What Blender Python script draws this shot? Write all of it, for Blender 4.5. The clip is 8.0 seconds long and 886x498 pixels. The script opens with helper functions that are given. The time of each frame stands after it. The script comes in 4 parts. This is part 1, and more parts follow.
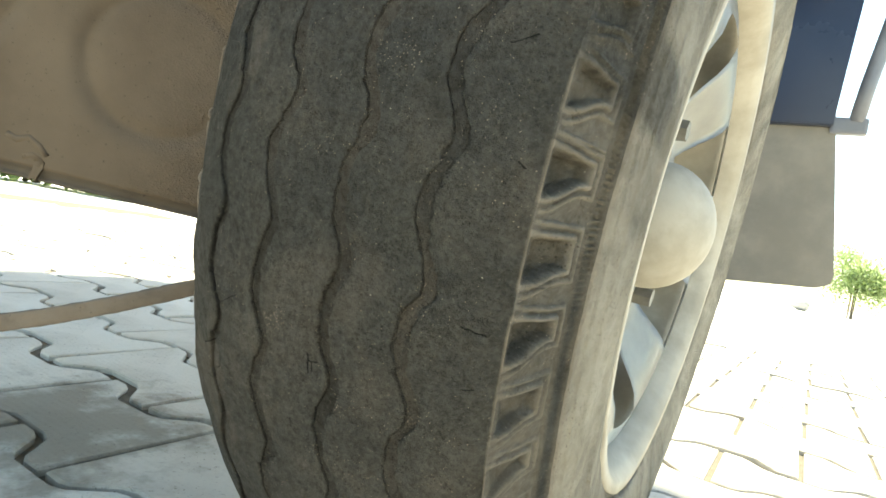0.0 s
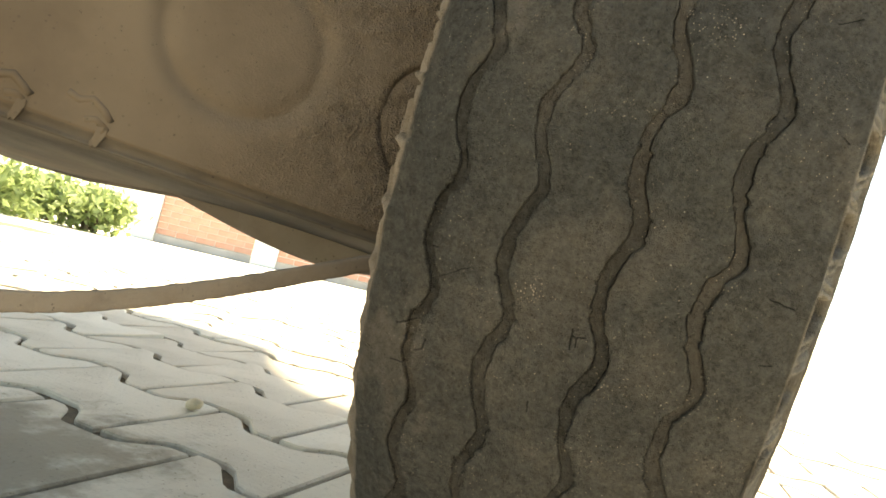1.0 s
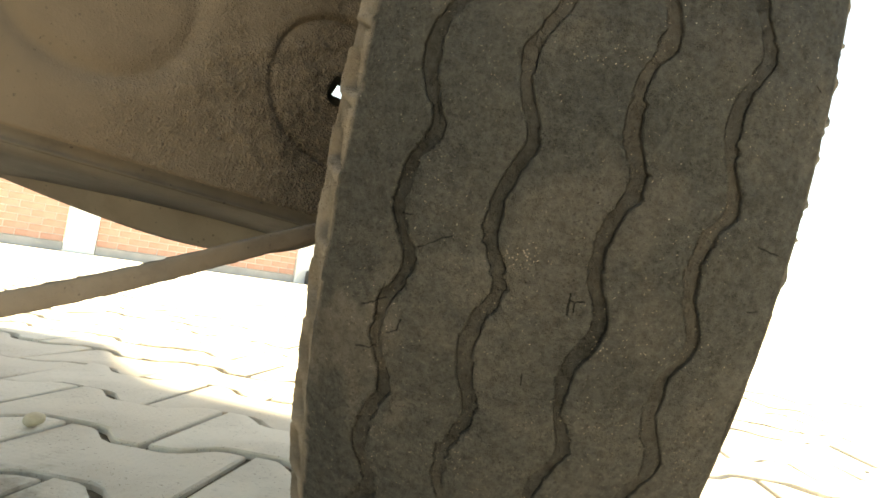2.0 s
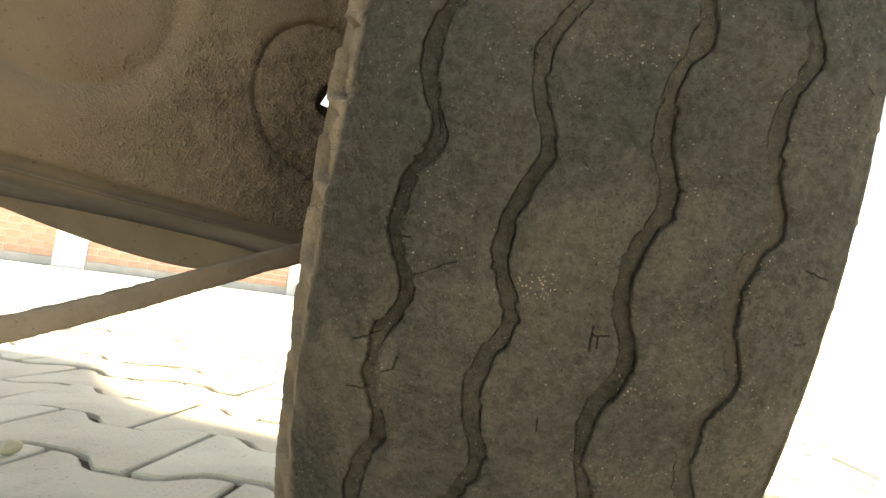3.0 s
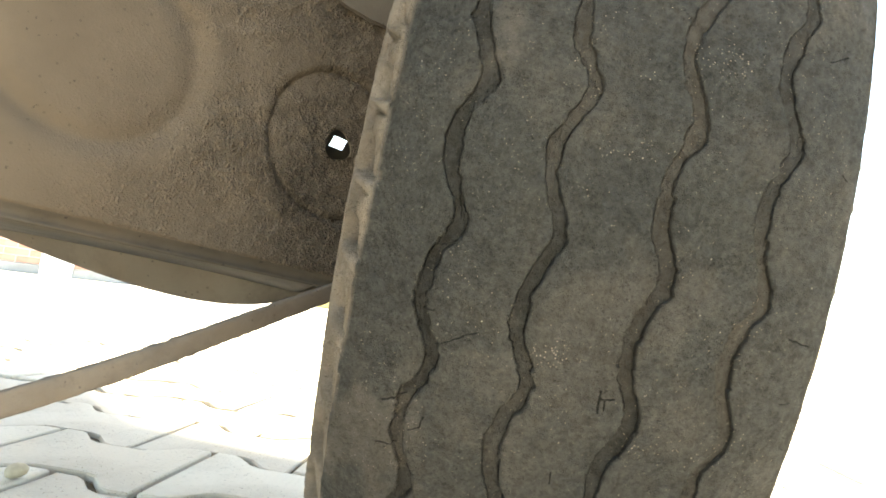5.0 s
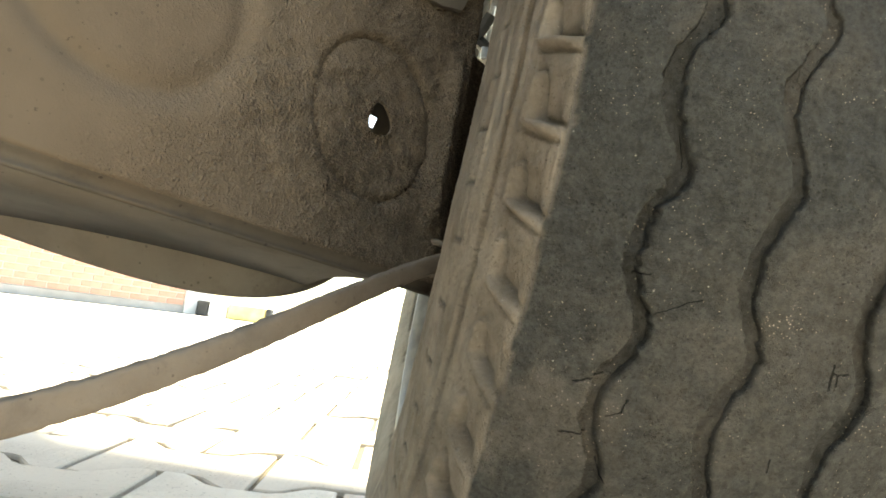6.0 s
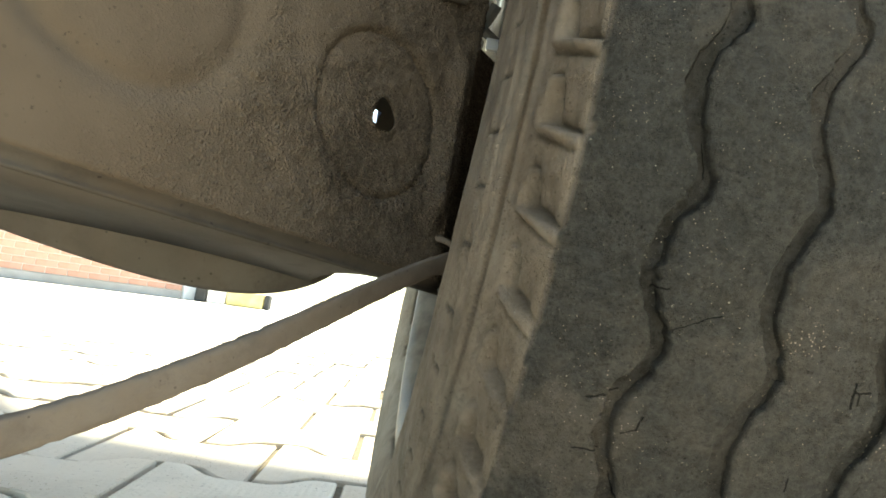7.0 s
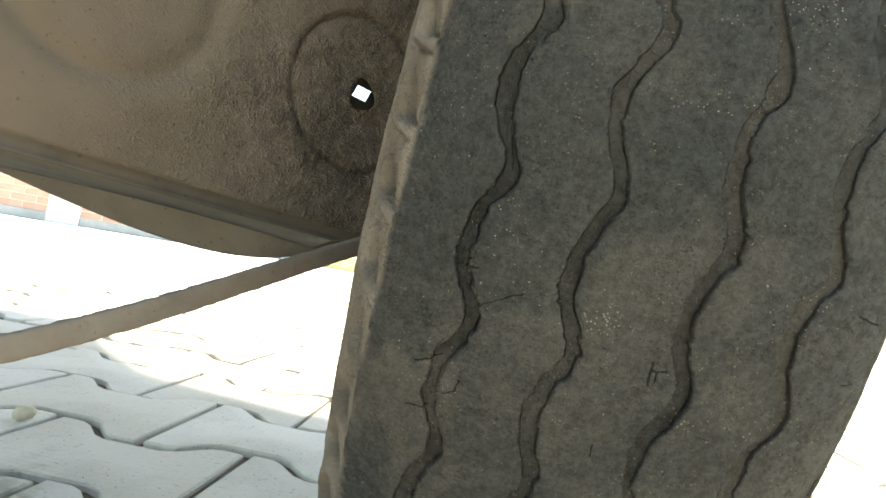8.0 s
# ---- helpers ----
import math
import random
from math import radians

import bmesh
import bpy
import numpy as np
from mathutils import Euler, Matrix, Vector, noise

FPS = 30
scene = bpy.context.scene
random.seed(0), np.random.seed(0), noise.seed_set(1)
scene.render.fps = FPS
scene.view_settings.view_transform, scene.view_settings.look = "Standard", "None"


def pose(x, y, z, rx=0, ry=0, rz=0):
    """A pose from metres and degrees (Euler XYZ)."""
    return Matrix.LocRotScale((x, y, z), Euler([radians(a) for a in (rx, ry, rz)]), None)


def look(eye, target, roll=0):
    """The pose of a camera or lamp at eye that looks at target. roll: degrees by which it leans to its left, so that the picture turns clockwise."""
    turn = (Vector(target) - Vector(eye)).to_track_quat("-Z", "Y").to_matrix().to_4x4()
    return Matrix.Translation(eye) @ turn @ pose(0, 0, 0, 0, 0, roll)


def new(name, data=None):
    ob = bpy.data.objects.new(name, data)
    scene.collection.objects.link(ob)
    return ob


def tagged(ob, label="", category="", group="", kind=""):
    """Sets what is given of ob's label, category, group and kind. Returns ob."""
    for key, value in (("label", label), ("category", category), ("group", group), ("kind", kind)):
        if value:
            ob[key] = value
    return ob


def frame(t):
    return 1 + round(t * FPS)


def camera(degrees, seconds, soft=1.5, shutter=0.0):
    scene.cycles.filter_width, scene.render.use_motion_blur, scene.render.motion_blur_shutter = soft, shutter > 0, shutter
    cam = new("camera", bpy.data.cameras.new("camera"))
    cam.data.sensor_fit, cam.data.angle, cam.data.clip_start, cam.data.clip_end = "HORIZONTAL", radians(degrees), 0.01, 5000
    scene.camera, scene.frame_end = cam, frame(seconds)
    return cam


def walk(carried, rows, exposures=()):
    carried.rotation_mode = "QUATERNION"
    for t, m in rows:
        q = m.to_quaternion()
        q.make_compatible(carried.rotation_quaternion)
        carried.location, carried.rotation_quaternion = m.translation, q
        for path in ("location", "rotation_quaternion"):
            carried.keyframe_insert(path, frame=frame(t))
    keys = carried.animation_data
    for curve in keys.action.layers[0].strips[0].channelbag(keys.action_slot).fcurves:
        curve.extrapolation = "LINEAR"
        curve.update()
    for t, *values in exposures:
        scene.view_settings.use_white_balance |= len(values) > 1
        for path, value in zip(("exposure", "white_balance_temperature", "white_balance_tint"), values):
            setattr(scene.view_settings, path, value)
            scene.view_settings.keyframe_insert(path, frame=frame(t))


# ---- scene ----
cam = camera(73.44, 8.0, soft=1.65)
PATH = [
    (0, (0.1063, -0.3558, 0.2008), (-0.8689, 1.3898, 0.159), 10.52),
    (0.2, (0.0840, -0.3671, 0.2027), (-0.8492, 1.4017, 0.2222), 9.16),
    (0.3, (0.0731, -0.3720, 0.1958), (-0.8021, 1.4230, 0.3058), 11.25),
    (0.4, (0.0620, -0.3741, 0.1884), (-0.7222, 1.4614, 0.3146), 11.73),
    (0.5, (0.0537, -0.3765, 0.1838), (-0.7025, 1.4686, 0.3438), 12.06),
    (0.6, (0.0457, -0.3756, 0.1814), (-0.6089, 1.5044, 0.3739), 13.07),
    (0.8, (0.0331, -0.3831, 0.1723), (-0.5336, 1.5229, 0.3875), 11.24),
    (1, (0.0238, -0.3848, 0.1656), (-0.656, 1.4898, 0.3207), 13.38),
    (1.2, (0.0149, -0.3829, 0.1625), (-0.3742, 1.5709, 0.3383), 10.32),
    (2.3, (-0.0137, -0.3726, 0.1598), (-0.1657, 1.6164, 0.304), 8.62),
    (2.5, (-0.0129, -0.3703, 0.155), (-0.1838, 1.614, 0.3375), 9.54),
    (3, (-0.0149, -0.358, 0.1654), (-0.1602, 1.6281, 0.3506), 7.82),
    (3.5, (-0.0154, -0.352, 0.1733), (-0.1654, 1.634, 0.356), 7.37),
    (4, (-0.0164, -0.3529, 0.1801), (-0.1758, 1.6312, 0.3751), 6.95),
    (4.2, (-0.0161, -0.3533, 0.1791), (-0.1885, 1.6291, 0.3799), 7.55),
    (5.3, (-0.0334, -0.377, 0.1777), (-0.0616, 1.6117, 0.3877), 6.92),
    (5.5, (-0.0479, -0.368, 0.1752), (0.0833, 1.6068, 0.4637), 6.26),
    (6, (-0.0808, -0.3493, 0.1616), (0.0813, 1.6241, 0.4432), 7.3),
    (6.5, (-0.0878, -0.3423, 0.16), (0.1149, 1.6295, 0.4261), 7.7),
    (7, (-0.0836, -0.3457, 0.1665), (0.0884, 1.6324, 0.4062), 7.67),
    (7.5, (-0.0762, -0.3465, 0.1718), (0.113, 1.6284, 0.4243), 7.39),
    (7.8, (-0.0536, -0.3567, 0.1729), (-0.0669, 1.6397, 0.2937), 9.34),
    (8, (-0.0316, -0.3633, 0.1754), (-0.1445, 1.6317, 0.2616), 9.95),
]
WHEEL_X, WHEEL_Y, WHEEL_Z, WHEEL_CAMBER, WHEEL_TOE = 0.0072, -0.0019, 0.2321, 5.05, 0.0
EXPOSURES = [(0.0, 2.08, 7500, -6), (0.5, 2.05, 8300, -3), (1.0, 2.05, 9700, 1), (2.5, 2.1, 9800, 0), (3.0, 2.2, 9800, 1), (4.0, 2.8, 8100, 0), (5.5, 2.65, 8100, 0), (6.0, 2.45, 8300, 0), (6.5, 2.1, 8200, -2), (8.0, 2.35, 7400, -4)]
walk(cam, [(t, look(eye, target, roll)) for t, eye, target, roll in PATH], EXPOSURES)

# ---- light ----
world = bpy.data.worlds.new("world")
scene.world = world
world.use_nodes = True
SUN_EL, SUN_AZ = 68.0, 2.0     # degrees; azimuth from +y towards +x
wn = world.node_tree.nodes
wn.clear()
sky = wn.new("ShaderNodeTexSky")
sky.sky_type, sky.sun_disc = "NISHITA", False
sky.sun_elevation, sky.sun_rotation = radians(SUN_EL), radians(SUN_AZ)
sky.dust_density = 1.0
bg, wo = wn.new("ShaderNodeBackground"), wn.new("ShaderNodeOutputWorld")
bg.inputs[1].default_value = 0.15
world.node_tree.links.new(sky.outputs[0], bg.inputs[0])
world.node_tree.links.new(bg.outputs[0], wo.inputs[0])
sun = new("sun", bpy.data.lights.new("sun", "SUN"))
sun.data.energy, sun.data.angle, sun.data.color = 5.0, radians(5.0), (1.0, 0.95, 0.87)
sa, ca = math.sin(radians(SUN_AZ)), math.cos(radians(SUN_AZ))
ce, se = math.cos(radians(SUN_EL)), math.sin(radians(SUN_EL))
sun.matrix_world = look((sa * ce * 20, ca * ce * 20, se * 20), (0, 0, 0))


# ---- materials ----
class Nodes:
    """A small wrapper that strings shader nodes together."""

    def __init__(self, name):
        self.m = bpy.data.materials.new(name)
        self.m.use_nodes = True
        self.t = self.m.node_tree
        self.b = self.t.nodes["Principled BSDF"]
        self.co = self.add("ShaderNodeTexCoord").outputs["Object"]

    def add(self, kind):
        return self.t.nodes.new(kind)

    def link(self, a, b):
        self.t.links.new(a, b)

    def put(self, socket, v):
        if isinstance(v, bpy.types.NodeSocket):
            self.link(v, socket)
        else:
            socket.default_value = v

    def noise(self, scale, detail=4.0, rough=0.6, vec=None, dist=0.0):
        n = self.add("ShaderNodeTexNoise")
        n.inputs["Scale"].default_value, n.inputs["Detail"].default_value = scale, detail
        n.inputs["Roughness"].default_value, n.inputs["Distortion"].default_value = rough, dist
        self.link(vec or self.co, n.inputs["Vector"])
        return n.outputs["Fac"]

    def cells(self, scale, feature="F1", vec=None, rand=1.0, out="Distance"):
        n = self.add("ShaderNodeTexVoronoi")
        n.feature = feature
        n.inputs["Scale"].default_value, n.inputs["Randomness"].default_value = scale, rand
        self.link(vec or self.co, n.inputs["Vector"])
        return n.outputs[out]

    def ramp(self, fac, a, b, lo=0.0, hi=1.0):
        n = self.add("ShaderNodeMapRange")
        n.interpolation_type = "SMOOTHSTEP"
        self.put(n.inputs[0], fac)
        for i, v in enumerate((a, b, lo, hi)):
            n.inputs[i + 1].default_value = v
        return n.outputs[0]

    def math(self, op, a, b=0.0):
        n = self.add("ShaderNodeMath")
        n.operation = op
        self.put(n.inputs[0], a)
        self.put(n.inputs[1], b)
        return n.outputs[0]

    def mix(self, fac, a, b):
        n = self.add("ShaderNodeMix")
        n.data_type = "RGBA"
        self.put(n.inputs[0], fac)
        for s, v in ((n.inputs[6], a), (n.inputs[7], b)):
            self.put(s, (*v, 1.0) if isinstance(v, tuple) else v)
        return n.outputs[2]

    def bump(self, height, strength, distance, before=None):
        n = self.add("ShaderNodeBump")
        n.inputs["Strength"].default_value, n.inputs["Distance"].default_value = strength, distance
        self.link(height, n.inputs["Height"])
        if before:
            self.link(before, n.inputs["Normal"])
        return n.outputs[0]

    def done(self, colour, rough, normal=None, metal=0.0, spec=0.5):
        self.put(self.b.inputs["Base Color"], (*colour, 1.0) if isinstance(colour, tuple) else colour)
        self.put(self.b.inputs["Roughness"], rough)
        self.put(self.b.inputs["Metallic"], metal)
        self.b.inputs["Specular IOR Level"].default_value = spec
        if normal:
            self.link(normal, self.b.inputs["Normal"])
        return self.m

    def parts(self):
        n = self.add("ShaderNodeSeparateXYZ")
        self.link(self.co, n.inputs[0])
        return n.outputs


def rubber_material():
    n = Nodes("worn_tyre_rubber")
    x, y, z = n.parts()
    wear = n.add("ShaderNodeAttribute")
    wear.attribute_name = "dust"
    dirt = n.add("ShaderNodeSeparateColor")
    n.link(wear.outputs["Color"], dirt.inputs[0])
    coat, floor, spots = dirt.outputs[0], dirt.outputs[1], dirt.outputs[2]
    # (across, around) on the unrolled tread, slightly shaken for the cracks
    turn = n.math("MULTIPLY", n.math("ARCTAN2", z, n.math("MULTIPLY", y, -1.0)), 0.245)
    flat = n.add("ShaderNodeCombineXYZ")
    n.link(n.math("ADD", x, n.math("MULTIPLY", n.math("SUBTRACT", n.noise(260, 3, 0.7), 0.5), 0.0018)), flat.inputs[0])
    n.link(n.math("ADD", turn, n.math("MULTIPLY", n.math("SUBTRACT", n.noise(230, 3, 0.7), 0.5), 0.0018)), flat.inputs[1])

    def vec(op, a, b, out=0):
        q = n.add("ShaderNodeVectorMath")
        q.operation = op
        n.put(q.inputs[0], a)
        if b is not None:
            n.put(q.inputs[3 if op == "SCALE" else 1], b)
        return q.outputs[out]

    def crack(a0, u0, a1, u1, width):
        a0, a1, width = a0 + 2.1, a1 + 2.1, width * 0.95
        a, b = Vector((u0 / 1000, radians(a0) * 0.245, 0)), Vector((u1 / 1000, radians(a1) * 0.245, 0))
        d = b - a
        p = vec("SUBTRACT", flat.outputs[0], tuple(a))
        k = n.math("MINIMUM", n.math("MAXIMUM", n.math("DIVIDE", vec("DOT_PRODUCT", p, tuple(d), 1), d.length_squared), 0.0), 1.0)
        along = n.add("ShaderNodeVectorMath")
        along.operation = "SCALE"
        along.inputs[0].default_value = d
        n.link(k, along.inputs[3])
        gap = vec("LENGTH", vec("SUBTRACT", p, along.outputs[0]), None, 1)
        return n.ramp(gap, width * 0.5, width, 1.0, 0.0)

    cracks = None
    for row in ((-17.8, 6.5, -19.0, 6.8, 0.00042), (-18.2, 6.6, -18.1, 9.8, 0.0003), (-18.2, 7.9, -18.8, 8.1, 0.0003), (-22.9, 0.4, -23.6, 0.8, 0.0003),
                (-21.7, -30.6, -22.4, -31.3, 0.0003), (-22.4, -31.3, -22.8, -33.6, 0.00022), (-21.6, -41.2, -20.9, -35.8, 0.0003), (-15.6, -33.0, -15.8, -35.8, 0.00026),
                (-17.4, -30.5, -16.2, -22.5, 0.00018), (-26.2, -29.8, -25.2, -32.4, 0.00022), (1.6, 41.8, 2.3, 46.6, 0.00024), (-13.3, 45.0, -13.6, 50.5, 0.00026),
                (-17.0, 47.3, -16.8, 50.0, 0.00024), (-4.2, 49.5, -4.4, 51.0, 0.00028), (-24.3, -41.4, -24.0, -36.0, 0.00025), (-9.0, -33.2, -10.5, -31.5, 0.0002)):
        c = crack(*row)
        cracks = c if cracks is None else n.math("MAXIMUM", cracks, c)
    patch = n.noise(34, 6, 0.66)
    blotch = n.noise(12, 5, 0.6)
    base = n.mix(n.ramp(patch, 0.34, 0.68), (0.0300, 0.0285, 0.0240), (0.0545, 0.0510, 0.0422))
    base = n.mix(n.ramp(n.noise(760, 5, 0.85), 0.38, 0.62), n.mix(0.42, base, (0.012, 0.012, 0.011)), n.mix(0.25, base, (0.085, 0.080, 0.068)))
    # groove floors darkened: shade of the recess put into the rubber's colour
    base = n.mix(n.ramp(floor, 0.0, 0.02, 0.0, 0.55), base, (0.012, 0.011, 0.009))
    thin = n.math("MULTIPLY", n.ramp(blotch, 0.40, 0.70), n.ramp(n.noise(150, 5, 0.75), 0.35, 0.65, 0.02, 0.16))
    fine_dust = n.ramp(n.noise(75, 6, 0.72), 0.30, 0.62, 0.78, 1.12)
    dust = n.math("MINIMUM", n.math("MAXIMUM", n.math("MULTIPLY", coat, fine_dust), n.math("MAXIMUM", thin, floor)), 1.0)
    earth = n.mix(n.ramp(n.noise(48, 5, 0.65), 0.3, 0.7), (0.190, 0.148, 0.108), (0.295, 0.238, 0.182))
    # alpha shifts to a paler dust tone that also carries painted light
    earth = n.mix(wear.outputs["Alpha"], earth, n.mix(n.ramp(n.noise(20, 5, 0.6), 0.3, 0.7), (0.24, 0.218, 0.178), (0.38, 0.352, 0.298)))
    col = n.mix(dust, base, earth)
    # pale grit pressed into the rubber, and dark pits
    grit = n.cells(1250)
    pick = n.math("ADD", n.ramp(n.noise(55, 5, 0.75), 0.36, 0.66, 0.06, 0.175), n.math("MULTIPLY", spots, 0.10))
    speck = n.math("MULTIPLY", n.math("LESS_THAN", grit, pick), n.math("MAXIMUM", n.ramp(n.cells(1250, out="Color"), 0.38, 0.85), n.math("MULTIPLY", spots, 0.7)))
    col = n.mix(n.math("MULTIPLY", speck, 0.9), col, (0.43, 0.345, 0.265))
    pits = n.math("MULTIPLY", n.math("LESS_THAN", n.cells(800), 0.22), n.ramp(n.noise(70, 4, 0.7), 0.48, 0.60))
    col = n.mix(n.math("MULTIPLY", pits, 0.35), col, (0.014, 0.013, 0.012))
    big = n.math("MULTIPLY", n.math("LESS_THAN", n.cells(420), 0.08), n.ramp(n.cells(420, out="Color"), 0.72, 0.84))
    col = n.mix(n.math("MULTIPLY", big, 0.6), col, (0.42, 0.38, 0.31))
    # short hair cracks that fray the groove edges
    fray = n.math("LESS_THAN", n.cells(240, "DISTANCE_TO_EDGE", flat.outputs[0]), 0.022)
    fray = n.math("MULTIPLY", n.math("MULTIPLY", fray, n.ramp(n.noise(34, 4, 0.7), 0.52, 0.60)), n.ramp(floor, 0.03, 0.16))
    cracks = n.math("MAXIMUM", cracks, n.math("MULTIPLY", fray, 0.8))
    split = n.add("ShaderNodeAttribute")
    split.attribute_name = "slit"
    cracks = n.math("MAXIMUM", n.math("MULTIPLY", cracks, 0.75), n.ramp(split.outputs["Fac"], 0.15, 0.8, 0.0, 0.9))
    # cracks and slit lines blackened, the dark of their depth painted in
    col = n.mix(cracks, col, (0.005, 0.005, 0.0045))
    fine = n.bump(n.noise(1100, 4, 0.8), 1.0, 0.0013)
    mid = n.bump(n.noise(210, 7, 0.78), 1.0, 0.0020, fine)
    mid = n.bump(speck, 0.35, 0.0002, mid)
    deep = n.bump(cracks, 0.9, -0.0008, mid)
    done = n.done(col, n.ramp(patch, 0.2, 0.8, 0.66, 0.92), deep)
    dull = n.math("SUBTRACT", 1.0, n.math("MAXIMUM", cracks, n.math("MULTIPLY", pits, 0.8)))
    n.link(n.math("MULTIPLY", dull, n.ramp(n.noise(330, 5, 0.8), 0.35, 0.65, 0.06, 0.34)), n.b.inputs["Specular IOR Level"])
    return done


def dusty_metal(name, a, b, lumps=0.6, scale=1.0, crusted=False):
    """Painted sheet under a coat of dried road dust."""
    n = Nodes(name)
    large, small = n.noise(14 * scale, 5, 0.6), n.noise(380 * scale, 6, 0.8)
    col = n.mix(n.ramp(large, 0.3, 0.7), a, b)
    col = n.mix(n.ramp(n.noise(5 * scale, 4, 0.6), 0.45, 0.75, 0.0, 0.5), col, (0.17, 0.112, 0.066))
    nm = n.bump(n.noise(1100, 3, 0.75), 0.35, 0.0004)
    if crusted:
        # caked grains, thicker towards the wheel
        x, y, z = n.parts()
        toward = n.math("ADD", n.math("MULTIPLY", x, 0.69), n.math("MULTIPLY", y, 0.72))
        cl = n.math("MULTIPLY", n.ramp(toward, -0.27, -0.15), n.ramp(n.noise(16, 4), 0.30, 0.55, 0.35, 1.0))
        col = n.mix(n.math("MULTIPLY", cl, 0.75), col, (0.190, 0.143, 0.102))
        clump = n.ramp(n.noise(26, 5, 0.75), 0.34, 0.66, 0.5, 1.0)
        flake = n.ramp(n.cells(700), 0.12, 0.58, 1.0, 0.0)
        fines = n.ramp(n.cells(1400), 0.12, 0.58, 1.0, 0.0)
        crumb = n.noise(260, 3.0, 0.65)
        grain = n.math("ADD", n.math("MULTIPLY", flake, n.ramp(crumb, 0.38, 0.60, 0.1, 0.9)), n.math("MULTIPLY", fines, 0.5))
        rough = n.math("MULTIPLY", n.math("MULTIPLY", n.math("ADD", grain, n.ramp(crumb, 0.35, 0.65, 0.0, 0.5)), clump), cl)
        col = n.mix(n.math("MULTIPLY", n.ramp(n.cells(430, out="Color"), 0.2, 0.9, 0.0, 0.30), cl), col, a)
        col = n.mix(n.ramp(n.noise(420, 3, 0.7), 0.66, 0.72, 0.0, 0.5), col, tuple(v * 0.35 for v in a))
        nm = n.bump(rough, 1.0, 0.0016, nm)
        fleck = n.math("MULTIPLY", n.math("LESS_THAN", n.cells(330), 0.17), n.ramp(n.cells(330, out="Color"), 0.60, 0.72))
        col = n.mix(n.math("MULTIPLY", fleck, 0.28), col, tuple(v * 0.3 for v in a))
        # hollows between the grains darkened, their shade put into the colour
        hollow_shade = n.math("MULTIPLY", n.math("MULTIPLY", n.ramp(n.math("ADD", grain, crumb), 0.86, 0.62), n.math("MULTIPLY", cl, clump)), 0.62)
        col = n.mix(hollow_shade, col, tuple(v * 0.3 for v in a))
    else:
        fleck = n.math("MULTIPLY", n.math("LESS_THAN", n.cells(260 * scale), 0.16), n.ramp(n.cells(260 * scale, out="Color"), 0.62, 0.75))
        col = n.mix(n.math("MULTIPLY", fleck, 0.65), col, tuple(v * 0.4 for v in a))
        col = n.mix(n.ramp(n.noise(38 * scale, 5, 0.7), 0.50, 0.70, 0.0, 0.4), col, tuple(v * 0.72 for v in a))
        col = n.mix(n.ramp(small, 0.58, 0.72, 0.0, 0.45), col, tuple(v * 0.5 for v in a))
        nm = n.bump(small, lumps, 0.002, nm)
    return n.done(col, 0.94, nm, spec=0.12)


def plain(name, a, b, rough=0.6, scale=40.0, depth=0.0006, metal=0.0, spec=0.4):
    n = Nodes(name)
    v = n.noise(scale, 5, 0.62)
    col = n.mix(n.ramp(v, 0.3, 0.7), a, b)
    col = n.mix(n.ramp(n.noise(scale * 0.18, 3), 0.45, 0.75, 0.0, 0.5), col, tuple(0.6 * p + 0.4 * q for p, q in zip(a, (0.3, 0.25, 0.18))))
    return n.done(col, n.ramp(v, 0.2, 0.8, max(rough - 0.12, 0.05), min(rough + 0.12, 1.0)), n.bump(n.noise(scale * 9, 4), 0.4, depth), metal, spec)


def paver_material():
    n = Nodes("concrete_paver")
    info = n.add("ShaderNodeObjectInfo")
    tone = n.mix(info.outputs["Random"], (0.48, 0.420, 0.350), (0.61, 0.560, 0.490))
    geo = n.add("ShaderNodeNewGeometry")
    tone = n.mix(n.math("MULTIPLY", geo.outputs["Random Per Island"], 0.3), tone, (0.64, 0.60, 0.53))
    stain = n.ramp(n.noise(7, 5, 0.6), 0.42, 0.72)
    col = n.mix(n.math("MULTIPLY", stain, 0.45), tone, (0.30, 0.26, 0.21))
    col = n.mix(n.ramp(n.noise(160, 4, 0.7), 0.58, 0.72, 0.0, 0.35), col, (0.15, 0.14, 0.13))
    dirt = n.ramp(n.noise(310, 3, 0.6), 0.63, 0.68)
    col = n.mix(n.math("MULTIPLY", dirt, n.ramp(n.noise(16, 4, 0.7), 0.42, 0.60, 0.05, 0.8)), col, (0.13, 0.115, 0.095))
    # brown soil trodden over the slabs beside the wheel
    px = n.add("ShaderNodeNewGeometry").outputs["Position"]
    soil = n.add("ShaderNodeVectorMath")
    soil.operation = "DISTANCE"
    n.link(px, soil.inputs[0])
    soil.inputs[1].default_value = (-0.37, -0.095, 0.0)
    soiled = n.math("ADD", soil.outputs[1], n.math("MULTIPLY", n.math("SUBTRACT", n.noise(18, 5, 0.65, px), 0.5), 0.35))
    col = n.mix(n.ramp(soiled, 0.05, 0.16, 0.72, 0.0), col, (0.145, 0.115, 0.082))
    # cast-in non-slip dots
    dots = n.ramp(n.cells(150, rand=0.12), 0.2, 0.45, 1.0, 0.0)
    nm = n.bump(dots, 0.22, 0.0010)
    nm = n.bump(n.noise(240, 5, 0.7), 0.6, 0.0015, nm)
    return n.done(col, 0.92, nm, spec=0.2)


